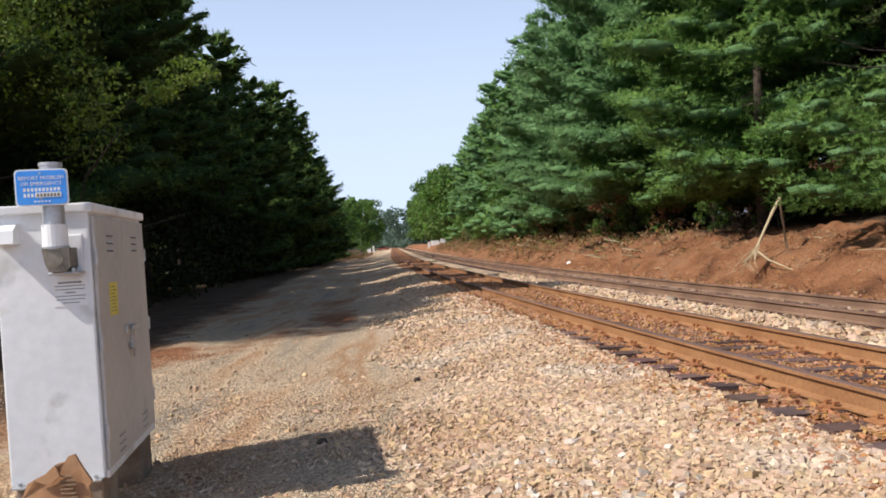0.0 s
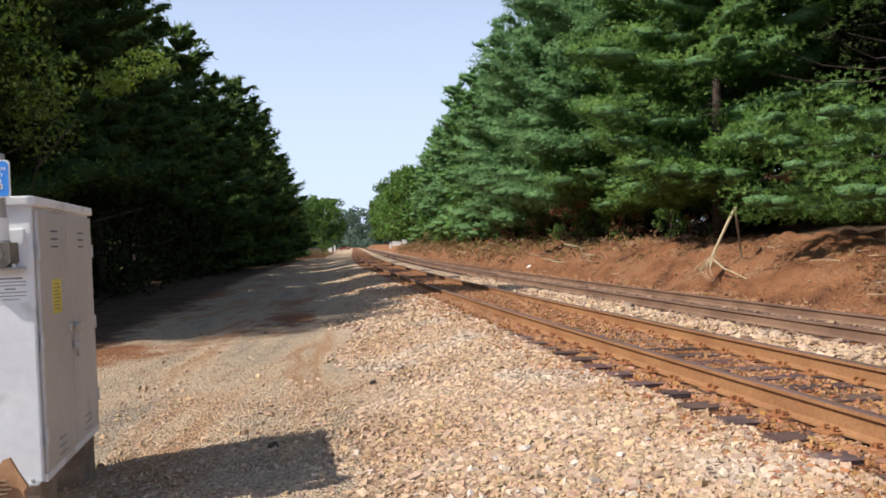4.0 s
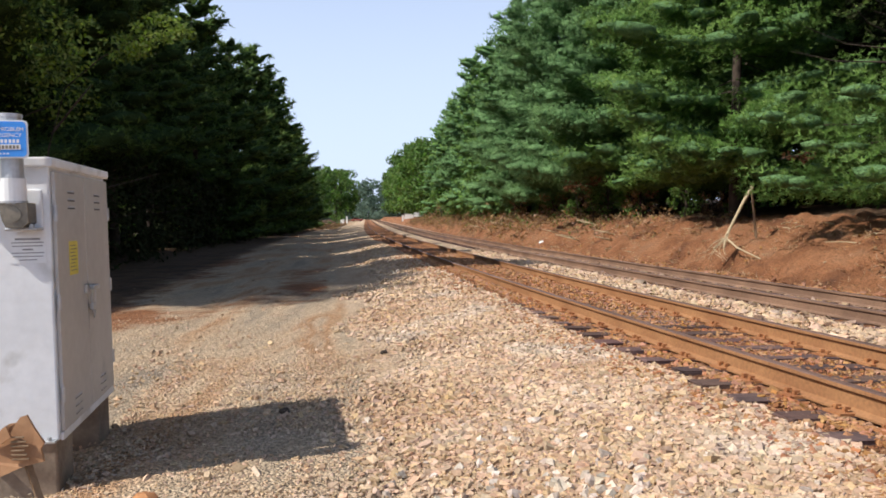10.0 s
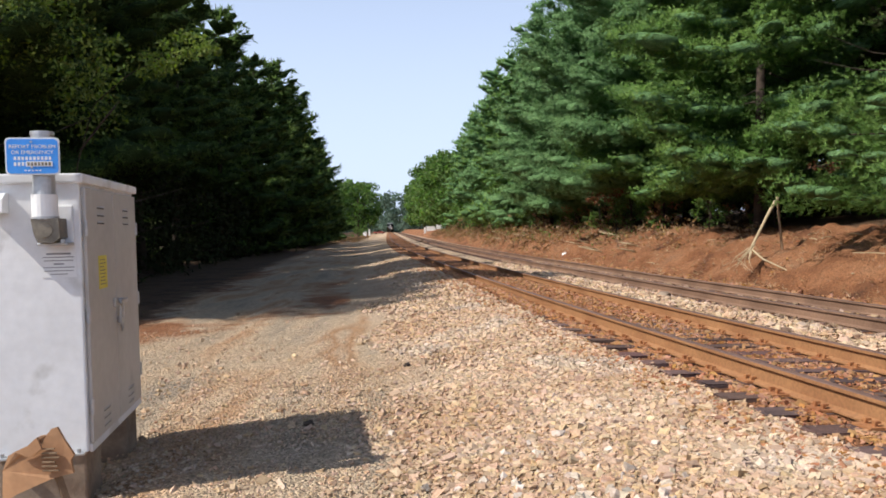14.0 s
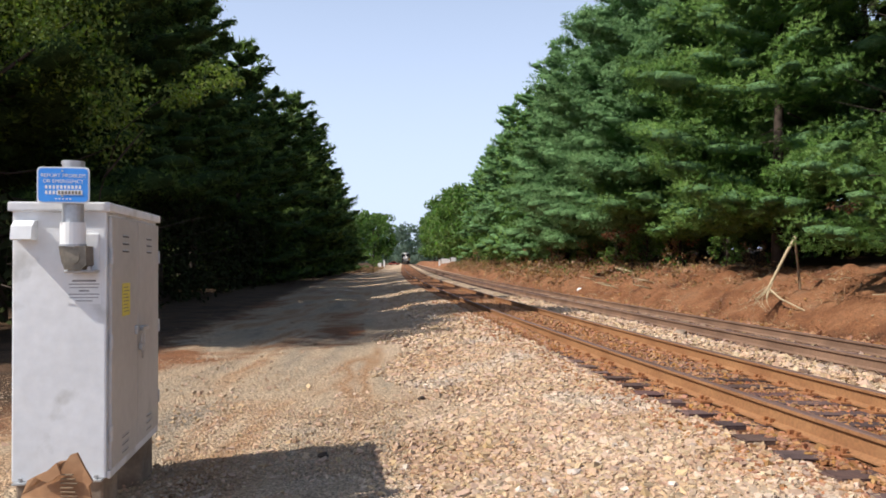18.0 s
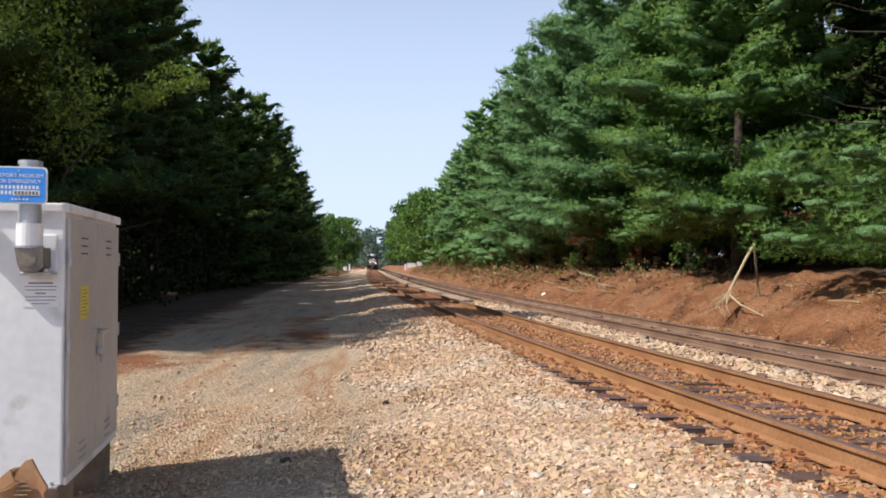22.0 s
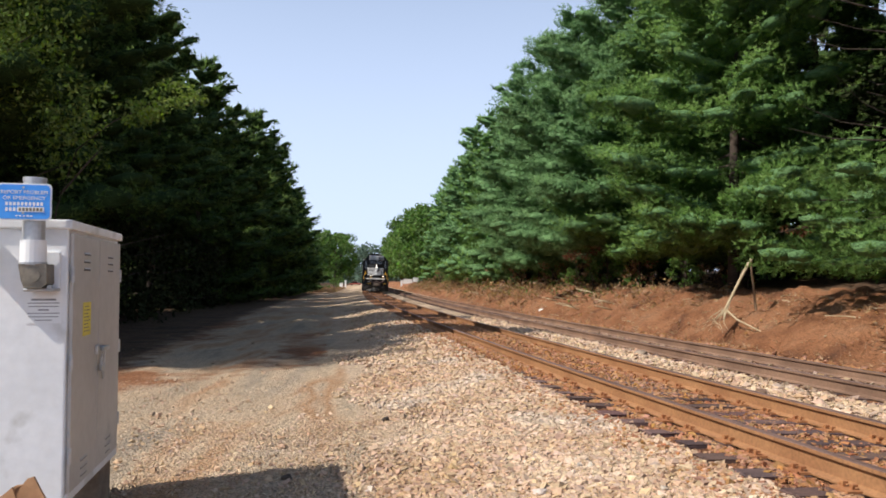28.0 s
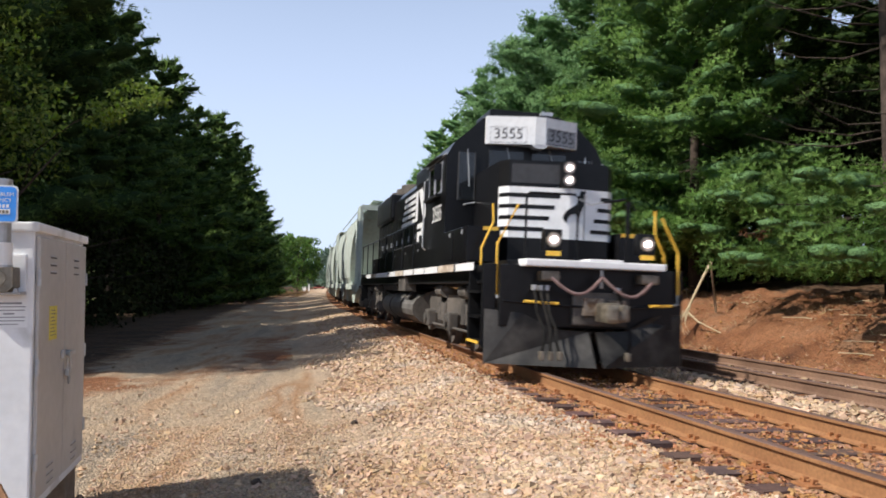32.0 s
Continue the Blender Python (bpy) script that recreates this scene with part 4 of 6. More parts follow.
stand([dry], [(39.5, 10.9, 1.0), (34, 11.4, 0.8), (47, 11.0, 1.0), (56, 10.9, 1.0), (65, 10.6, 1.1), (76, 10.5, 1.0), (27.5, 11.6, 0.6), (90, 10.3, 1.2), (105, 10.2, 1.2), (120, 10.2, 1.2)], rng)


def category_of(name):
    return name.replace("_", " ")


def thicket(name, seed, n, y0, y1, u0, u1, top, size, material, label, radius=0.9, per=16):
    """Brush and lower foliage that closes the woods behind the first row."""
    r = np.random.default_rng(seed)
    y, u = r.uniform(y0, y1, n), r.uniform(u0, u1, n)
    lx, h = line(y)
    x = lx + u / np.cos(h)
    c = np.stack([x, y, ground_z(x, y) + top * r.random(n) ** 1.3], -1)
    v, f = leaf_cloud(r, c, radius * r.uniform(0.7, 1.3, n), per, size)
    return tagged(new(name, arrays_mesh(name, v, f, [material])), label, category_of(name), kind="stuff")


# These six thickets carry the shade of the woods in their leaf colour.
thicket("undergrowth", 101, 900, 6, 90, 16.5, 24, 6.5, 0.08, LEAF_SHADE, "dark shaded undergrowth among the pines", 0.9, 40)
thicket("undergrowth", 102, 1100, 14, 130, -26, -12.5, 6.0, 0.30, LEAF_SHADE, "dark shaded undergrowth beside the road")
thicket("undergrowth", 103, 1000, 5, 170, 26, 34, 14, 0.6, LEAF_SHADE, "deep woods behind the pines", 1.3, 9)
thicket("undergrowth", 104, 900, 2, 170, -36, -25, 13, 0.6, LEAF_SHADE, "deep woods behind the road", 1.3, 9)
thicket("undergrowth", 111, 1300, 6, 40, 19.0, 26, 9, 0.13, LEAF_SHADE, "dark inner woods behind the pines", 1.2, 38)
thicket("undergrowth", 113, 620, 15, 95, -13.2, -10.2, 4.2, 0.13, LEAF_SHADE, "brush with painted-in shade under the pines by the road", 0.62, 55)
# far woods, with haze painted into their leaves
thicket("far_woods", 105, 620, 430, 800, -130, 100, 24, 1.1, LEAF_HAZED, "hazy distant woods closing the line", 5.0, 4)
thicket("far_woods", 106, 330, 150, 420, 17, 40, 15, 0.7, LEAF_HAZED, "distant green woods", 2.4, 9)
thicket("far_woods", 107, 300, 180, 420, -48, -24, 13, 0.7, LEAF_HAZED, "distant green woods across the road", 2.4, 9)

thicket("bank_brush", 112, 500, 44, 150, 7.6, 11.8, 0.5, 0.10, LEAF_DRY, "brown brush covering the far bank", 0.42, 90)
thicket("bank_brush", 108, 380, 26, 135, 8.8, 11.8, 0.35, 0.075, LEAF_DRY, "dry straw and brush on the bank", 0.34, 170)
thicket("bank_weeds", 109, 150, 34, 145, 8.6, 11.8, 0.6, 0.06, LEAF, "green weeds on the bank", 0.36, 150)
thicket("dry_grass", 110, 500, 105, 185, -9.5, -4.6, 0.15, 0.10, LEAF_DRY, "pale dry grass beside the far road", 0.4, 60)


def build_sapling():
    """A young broadleaved tree whose leaning top catches the sun before the dark pines."""
    t = thing("sapling", "young broadleaved tree with a bright sunlit bough", "tree", Matrix.Translation((-8.8, 17.0, -0.55)))
    part("trunk", tube(B(), [(0, 0, -0.2), (0.1, -0.1, 1.8), (0.4, -0.3, 3.4), (1.1, -0.9, 4.6), (2.3, -1.9, 5.0), (3.6, -2.9, 5.2)], 0.018, 6, 0.009), BARK, t, smooth=True)
    part("limb", tube(B(), [(0.5, -0.35, 3.7), (1.0, -0.2, 4.4), (1.3, -0.1, 4.8)], 0.03, 6, 0.012), BARK, t, smooth=True)
    r = np.random.default_rng(120)
    c = np.array([(3.1, -2.6, 5.15), (3.45, -2.8, 5.35), (3.8, -3.0, 5.45), (4.15, -3.1, 5.3), (4.35, -3.2, 5.15), (3.7, -2.9, 5.1), (3.3, -2.7, 4.95), (3.95, -3.1, 5.1), (2.9, -2.3, 4.95), (3.5, -3.0, 4.9)])
    # the spray's sunlight is partly painted, by the brighter leaf colour
    v, f = leaf_cloud(r, c, r.uniform(0.20, 0.30, len(c)), 1500, 0.045, 0.55)
    ob = new("leaf_spray", arrays_mesh("leaf_spray", v, f, [LEAF_SUN]))
    ob.parent = t


build_sapling()


def dead_bough(y, u, z, reach, size):
    """A low bough whose needles have died brown, hanging from the pines over the bank."""
    p = on_line(y, u, z)
    t = thing("dead_bough", "dead brown pine bough hanging low over the bank", "branch", Matrix.Translation(p))
    part("limb", tube(B(), [(reach, 0.3, 0.5), (reach * 0.5, 0.1, 0.25), (0, 0, 0), (-0.6, -0.1, -0.12)], 0.035, 6, 0.01), BARK, t, smooth=True)
    r = np.random.default_rng(int(y * 10))
    c = r.uniform((-0.9, -0.5, -0.3), (0.9, 0.5, 0.25), (14, 3)) * size
    v, f = leaf_cloud(r, c, r.uniform(0.18, 0.32, 14) * size, 500, 0.05, 0.5)
    ob = new("needles", arrays_mesh("needles", v, f, [LEAF_DEAD]))
    ob.parent = t


dead_bough(36.5, 9.6, 2.6, 3.0, 1.1)
dead_bough(37.5, 10.4, 3.2, 2.4, 0.9)
dead_bough(19.5, 9.8, 2.7, 3.6, 0.5)


def build_straw():
    """Pale dead grass in thin tufts over the clay bank."""
    r = np.random.default_rng(131)
    y, u = 9 + 60 * r.random(1500) ** 1.4, r.uniform(7.3, 11.3, 1500)
    lx, h = line(y)
    x = lx + u / np.cos(h)
    c = np.stack([x, y, ground_z(x, y) + 0.02], -1)
    d = np.stack([r.normal(-0.5, 0.5, 1500), r.normal(0, 0.5, 1500), np.full(1500, 0.35)], -1)
    n = np.tile(np.array([[-0.5, 0.0, 0.86]]), (1500, 1))
    v, f, nv = tuft_field(c, d, n, r, 5, 0.20, 0.007)
    tagged(new("bank_straw", arrays_mesh("bank_straw", v, f, [STRAW])), "pale dead grass lying on the clay bank", "dry grass", kind="stuff")


build_straw()

# ---- signal cabinet, its pipe and the blue sign ----
def build_cabinet():
    m = Matrix.Translation((-2.335, 4.63, -0.42)) @ pose(0, 0, 0, 0, 0, 11.0)
    c = thing("signal_cabinet", "weathered grey aluminium signal cabinet with double doors on a concrete base", "cabinet", m)
    W, D, Z0, H = 0.555, 1.41, 0.295, 2.035
    part("body", box(B(), -W, 0, 0, D, Z0, H - 0.05, 0.012), CASE, c)
    part("roof", box(B(), -W - 0.02, 0.03, -0.025, D + 0.03, H - 0.06, H, 0.012), CASE, c)
    for y0, y1 in ((0.02, 0.36), (D - 0.36, D - 0.02)):
        part("base_block", box(B(), -W + 0.02, -0.02, y0, y1, -0.12, Z0, 0.015), CONCRETE, c, "stained concrete base")
    for k, (y0, y1) in enumerate(((0.03, D / 2 - 0.006), (D / 2 + 0.006, D - 0.03))):
        d = part("door", box(B(), 0.002, 0.026, y0, y1, Z0 + 0.05, H - 0.085, 0.006), CASE_SHADED, c, "cabinet door, greyed for the shaded side")
        mid = (y0 + y1) / 2
        for zz in (H - 0.2, Z0 + 0.2):
            for j in range(3):
                part("vent_slot", prism(B(), [(0.025, zz - 0.05 * j + 0.010), (0.032, zz - 0.05 * j), (0.032, zz - 0.05 * j - 0.002), (0.025, zz - 0.05 * j)], mid - 0.085, mid + 0.085), CASE_SHADED, d)
                # flat dark strip: the shade in the slot below each louver, as colour
                part("vent_opening_shade", box(B(), 0.0255, 0.0275, mid - 0.08, mid + 0.08, zz - 0.05 * j - 0.012, zz - 0.05 * j), INK, d)
        hy = y0 - 0.004 if k == 0 else y1 + 0.004
        for zz in (Z0 + 0.28, Z0 + 0.85, H - 0.34):
            part("hinge", rod(B(), (0.024, hy, zz - 0.05), (0.024, hy, zz + 0.05), 0.013), STEEL, d)
    h = part("handle", rod(B(), (0.02, D / 2 + 0.06, 1.175), (0.065, D / 2 + 0.06, 1.175), 0.02), STEEL, c, "steel door handle with a hasp and padlock")
    part("lever", box(B(), 0.05, 0.07, D / 2 - 0.03, D / 2 + 0.16, 1.16, 1.19, 0.005), STEEL, h)
    part("hasp", box(B(), 0.026, 0.045, D / 2 - 0.10, D / 2 - 0.02, 1.145, 1.205, 0.005), STEEL, h)
    part("padlock", box(B(), 0.035, 0.065, D / 2 - 0.02, D / 2 + 0.03, 1.02, 1.07, 0.008), STEEL, h)
    part("chain", tube(B(), [(0.05, D / 2 + 0.10, 1.16), (0.045, D / 2 + 0.11, 1.05), (0.045, D / 2 + 0.06, 0.96), (0.05, D / 2 + 0.02, 1.03)], 0.006, 6), STEEL, h)
    part("shackle", tube(B(), [(0.05, D / 2 - 0.01, 1.07), (0.05, D / 2 - 0.01, 1.12), (0.05, D / 2 + 0.005, 1.14), (0.05, D / 2 + 0.02, 1.12), (0.05, D / 2 + 0.02, 1.07)], 0.005, 6), STEEL, h)
    part("skirt", box(B(), 0.0, 0.02, 0.02, D - 0.02, Z0 - 0.005, Z0 + 0.045, 0.005), CASE, c)
    s = part("sticker", box(B(), 0.0265, 0.0285, 0.27, 0.47, 1.295, 1.515), STICKER_YELLOW, c, "yellow warning sticker")
    for j in range(8):
        part("print", box(B(), 0.0284, 0.0292, 0.30, 0.44 - 0.02 * (j % 3), 1.322 + j * 0.023, 1.328 + j * 0.023), OLDMETAL, s)
    # on the end that faces the road crossing
    s = part("paper_label", box(B(), -0.235, -0.03, -0.0035, -0.0015, 1.395, 1.565), PAINT_WHITE, c, "faded white paper label")
    for j, (w, h) in enumerate(((0.05, 0.003), (0.085, 0.003), (0.09, 0.003), (0.03, 0.005), (0.085, 0.003), (0.09, 0.003), (0.07, 0.006))):
        part("print", box(B(), -0.132 - w, -0.132 + w, -0.0045, -0.0034, 1.415 + j * 0.021 - h, 1.415 + j * 0.021 + h), FADED_INK, s)
    for x in (-0.05, -0.49):
        part("foot_bolt", rod(B(), (x, -0.03, Z0 + 0.01), (x, -0.03, Z0 + 0.035), 0.013), STEEL, c)
        part("foot_lug", box(B(), x - 0.04, x + 0.04, -0.06, 0.0, Z0 - 0.002, Z0 + 0.012, 0.003), STEEL, c)
    part("rain_hood", prism(B(), [(0, 1.92), (-0.05, 1.915), (-0.10, 1.88), (-0.115, 1.80), (-0.11, 1.795), (0, 1.795)], -0.525, -0.405, "x"), CASE, c, "small white vent hood")
    return c


def build_pipe_sign():
    m = Matrix.Translation((-2.335, 4.63, -0.42)) @ pose(0, 0, 0, 0, 0, 11.0)
    p = thing("sign_post", "galvanised pipe with a blue emergency sign, fixed to the cabinet", "sign", m)
    x, y = -0.16, -0.125
    part("pipe", rod(B(), (x, y, 1.75), (x, y, 2.255), 0.062, 20), STEEL, p)
    part("pipe_cap", rod(B(), (x, y, 2.255), (x, y, 2.275), 0.066, 20), STEEL, p)
    part("coupling", rod(B(), (x, y, 1.765), (x, y, 1.90), 0.072, 20), PAINT_WHITE, p, "white painted pipe coupling")
    part("coupling_rim", rod(B(), (x, y, 1.755), (x, y, 1.768), 0.077, 20), STEEL, p)
    part("elbow", prism(B(), [(x - 0.066, 1.756), (x + 0.088, 1.756), (x + 0.092, 1.64), (x + 0.06, 1.612), (x - 0.03, 1.612), (x - 0.05, 1.66)], y - 0.055, y + 0.10), OLDMETAL, p, "tarnished elbow fitting")
    part("elbow_cover", rod(B(), (x + 0.012, y - 0.062, 1.69), (x + 0.012, y - 0.05, 1.69), 0.045, 16), OLDMETAL, p)
    part("flange", box(B(), x - 0.03, x + 0.125, y + 0.10, y + 0.122, 1.60, 1.84, 0.01), CASE, p)
    part("flange_lip", box(B(), x - 0.05, x + 0.125, y - 0.02, y + 0.12, 1.592, 1.612, 0.008), STEEL, p)
    part("set_screw", rod(B(), (x + 0.10, y - 0.03, 1.62), (x + 0.10, y - 0.01, 1.62), 0.012), STEEL, p)
    s = part("sign_panel", prism(B(), [(sx * (0.148 - 0.022 * (1 - c)), sz * (0.11 - 0.022 * (1 - d))) for sx, sz, arc in ((1, 1, (0, 1, 2)), (-1, 1, (2, 1, 0)), (-1, -1, (0, 1, 2)), (1, -1, (2, 1, 0)))
             for c, d in ((math.cos(q * math.pi / 4), math.sin(q * math.pi / 4)) for q in arc)], -0.003, 0.003), PAINT_WHITE, p, "blue reflective sign with white lettering")
    s.matrix_basis = pose(x - 0.032, y - 0.075, 2.122, 0, 0, 1.5)
    part("sign_face", prism(B(), [(sx * (0.139 - 0.02 * (1 - c)), sz * (0.101 - 0.02 * (1 - d))) for sx, sz, arc in ((1, 1, (0, 1, 2)), (-1, 1, (2, 1, 0)), (-1, -1, (0, 1, 2)), (1, -1, (2, 1, 0)))
         for c, d in ((math.cos(q * math.pi / 4), math.sin(q * math.pi / 4)) for q in arc)], -0.0055, -0.0035), SIGN_BLUE, s, "blue sign face")
    for body, zz in (("REPORT PROBLEM", 0.056), ("OR EMERGENCY", 0.022)):
        text(body, 0.031, pose(0, -0.0062, zz, 90), PAINT_WHITE, s)
    for zz, w, hh in ((-0.012, 0.105, 0.010), (-0.045, 0.105, 0.011), (-0.083, 0.05, 0.004)):
        n = int(w / 0.010)
        for k in range(n):
            part("print_bar", box(B(), -w + k * 2 * w / n + 0.004, -w + (k + 1) * 2 * w / n - 0.004, -0.0068, -0.0054, zz - hh, zz + hh), PAINT_WHITE, s)
    part("plate", box(B(), -0.035, 0.108, -0.0082, -0.0068, -0.060, -0.030), PAINT_WHITE, s, "white number strip")
    for k in range(7):
        part("print_bar", box(B(), -0.028 + k * 0.019, -0.015 + k * 0.019, -0.0092, -0.0081, -0.055, -0.036), OLDMETAL, s)
    for zz in (0.085, -0.066):
        part("bolt", rod(B(), (-0.005, -0.011, zz), (-0.005, 0, zz), 0.006), STEEL, s)
    part("bracket", box(B(), x - 0.05, x + 0.04, y - 0.072, y - 0.05, 2.03, 2.22, 0.004), STEEL, p)
    return p


def build_card():
    """Torn cardboard on a stake."""
    m = Matrix.Translation((-2.25, 4.1, -0.48))
    t = thing("cardboard_sign", "torn brown cardboard sheet nailed to a leaning wooden stake", "cardboard", m)
    part("stake", tube(B(), [(0.085, 0.03, -0.1), (0.06, 0.02, 0.15), (0.0, 0.012, 0.37), (-0.04, 0.01, 0.5)], 0.024, 4), STAKE, t, "weathered wooden stake")
    bm = B()
    pts = [(-0.30, 0.24), (-0.21, 0.293), (-0.02, 0.373), (0.03, 0.385), (0.098, 0.40), (0.085, 0.472), (0.105, 0.50), (0.055, 0.575), (0.01, 0.653), (-0.02, 0.645), (-0.04, 0.615), (-0.075, 0.612), (-0.13, 0.565), (-0.20, 0.535), (-0.25, 0.508), (-0.29, 0.42)]
    prism(bm, pts, -0.028, -0.012)
    for v in bm.verts:
        v.co.y += 0.02 * math.sin(v.co.x * 11) + 0.16 * max(0, v.co.z - 0.52) - 0.05 * max(0, v.co.x)
    part("sheet", bm, CARD, t, "torn brown cardboard")
    for j in range(6):
        part("print", box(B(), -0.06, 0.035 - 0.012 * (j % 3), -0.046, -0.036, 0.42 + j * 0.024, 0.427 + j * 0.024), STAKE, t)
    part("torn_flap", prism(B(), [(-0.20, 0.535), (-0.13, 0.565), (-0.075, 0.612), (-0.05, 0.55), (-0.12, 0.50)], -0.06, -0.047), CARD, t)
    return t


build_cabinet()
build_pipe_sign()
build_card()

# ---- loose things along the line ----
def at_ground(y, u, lift=0.0):
    p = on_line(y, u, 0)
    return Vector((p.x, p.y, float(ground_z(p.x, p.y)) + lift))


def build_dead_limb():
    t = thing("dead_limb", "bleached dead limb leaning against a thin post on the bank", "branch", Matrix.Translation((9.1, 21.6, 0.35)))
    part("stem", tube(B(), [(0.15, 0.3, 1.52), (-0.12, 0.22, 1.12), (-0.42, 0.12, 0.62), (-0.78, -0.12, 0.12), (-0.95, -0.4, -0.2)], 0.05, 7, 0.03), DEADWOOD, t, smooth=True)
    part("fork", tube(B(), [(-0.80, -0.15, 0.08), (-0.62, -0.5, -0.2), (-0.3, -0.9, -0.42), (0.0, -1.2, -0.62), (0.12, -1.35, -0.78)], 0.03, 6, 0.015), DEADWOOD, t, smooth=True)
    for k in range(11):
        rr = random.Random(k)
        a = rr.uniform(-0.25, 0.3)
        part("twig", tube(B(), [(-0.72 - a * 0.4, -0.1, 0.18 - a * 0.4), (-1.0 - rr.uniform(-0.1, 0.35), -0.4, -0.1 - rr.uniform(0, 0.25)), (-1.15 - rr.uniform(-0.25, 0.8), -0.75, -0.35 - rr.uniform(0, 0.25))], 0.010, 5, 0.004), DEADWOOD, t)
    p = thing("fence_post", "thin weathered wooden post on the clay bank", "post", Matrix.Translation((9.35, 22.0, 0.3)))
    part("post", tube(B(), [(0.08, 0, -0.2), (0.0, 0, 0.7), (-0.07, 0, 1.5)], 0.04, 6, 0.03), STAKE, p)
    part("notch", box(B(), -0.10, -0.03, -0.035, 0.035, 1.42, 1.50, 0.005), STAKE, p)


def build_debris():
    """Scraps and broken pieces on the gravel and the bank."""
    def lump(name, label, category, at, size, material, seed, flat=0.5):
        rr = np.random.default_rng(seed)
        bm = B()
        bmesh.ops.create_icosphere(bm, subdivisions=2, radius=1)
        for v in bm.verts:
            v.co = Vector((v.co.x * size[0], v.co.y * size[1], v.co.z * size[2])) * float(1 + rr.uniform(-0.22, 0.22))
        ob = finish(name, bm, material)
        ob.matrix_basis = Matrix.Translation(at) @ pose(0, 0, size[2] * 0.5, rr.uniform(-8, 8), rr.uniform(-8, 8), rr.uniform(0, 360))
        return tagged(ob, label, category)
    lump("clod", "dark clod of earth lying on the gravel", "clod", (-1.30, 6.35, float(ground_z(-1.30, 6.35))), (0.06, 0.045, 0.03), BARK, 1)
    lump("clod", "dark scrap half sunk in the gravel", "clod", (-0.62, 8.75, float(ground_z(-0.62, 8.75))), (0.055, 0.04, 0.03), BARK, 2)
    lump("brick_scrap", "broken piece of red brick on the gravel", "brick", (-1.75, 4.42, float(ground_z(-1.75, 4.42))), (0.09, 0.06, 0.035), PLATE, 3)
    st = thing("stick", "short dark stick lying on the ballast", "stick", Matrix.Translation((0.07, 7.83, -0.40)) @ pose(0, 0, 0, 0, 0, 12))
    part("wood", tube(B(), [(-0.16, 0, 0.01), (-0.05, 0.02, 0.03), (0.08, 0.0, 0.025), (0.17, 0.03, 0.015)], 0.02, 6, 0.012), STAKE, st)
    part("stub", tube(B(), [(0.05, 0.0, 0.025), (0.1, 0.05, 0.05)], 0.012, 5, 0.006), STAKE, st)
    lump("rock", "white rock on the edge of the bank", "rock", at_ground(38.3, 4.6 + 3.2), (0.22, 0.16, 0.14), PAINT_WHITE, 4)
    lump("rock", "pale rock between the tracks", "rock", at_ground(14.8, 3.0), (0.16, 0.12, 0.09), CONCRETE, 5)
    lump("rock", "pale rock beside the second track", "rock", at_ground(16.4, 5.5), (0.13, 0.11, 0.08), CONCRETE, 6)
    rr = random.Random(8)
    for k in range(40):
        y, u = rr.uniform(13, 50), rr.uniform(7.6, 10.8)
        p = at_ground(y, u, 0.02)
        b = thing("fallen_branch", "bleached fallen branch lying on the clay bank", "branch", Matrix.Translation(p) @ pose(0, 0, 0, 0, 0, rr.uniform(0, 360)), group="fallen branches on the bank")
        l = rr.uniform(0.3, 1.1)
        part("stem", tube(B(), [(-l / 2, 0, 0.0), (-l * 0.1, 0.05 * l, 0.04), (l / 2, -0.05 * l, 0.03)], 0.018, 5, 0.008), DEADWOOD, b)
        part("twig", tube(B(), [(0, 0.03 * l, 0.035), (l * 0.25, 0.2 * l, 0.05)], 0.01, 5, 0.004), DEADWOOD, b)
    for k in range(30):
        y, u = rr.uniform(5, 34), rr.uniform(-8.5, -4.0) if k % 3 else rr.uniform(7.6, 10.5)
        p = at_ground(y, u)
        lump("clod", "small dark clod of earth on the ground", "clod", p, (rr.uniform(0.02, 0.05), rr.uniform(0.02, 0.04), 0.02), STAKE, 20 + k)


def build_roots():
    """Pale exposed roots and broken limbs along the worn face of the bank."""
    rr = random.Random(31)
    for k in range(16):
        y, u = rr.uniform(30, 72), rr.uniform(8.2, 10.4)
        p = at_ground(y, u, 0.05)
        l = rr.uniform(0.8, 2.2)
        t = thing("root", "pale exposed root across the worn clay bank", "root", Matrix.Translation(p) @ pose(0, 0, 0, 0, -18, rr.uniform(150, 215)), group="roots on the bank")
        part("stem", tube(B(), [(-l / 2, 0, 0), (-l * 0.15, 0.08 * l, 0.07), (l * 0.2, -0.05 * l, 0.05), (l / 2, 0.06 * l, 0.0)], 0.05, 6, 0.02), DEADWOOD, t, smooth=True)
        part("fork", tube(B(), [(-l * 0.15, 0.08 * l, 0.07), (l * 0.1, 0.22 * l, 0.06), (l * 0.35, 0.26 * l, 0.0)], 0.03, 6, 0.012), DEADWOOD, t, smooth=True)


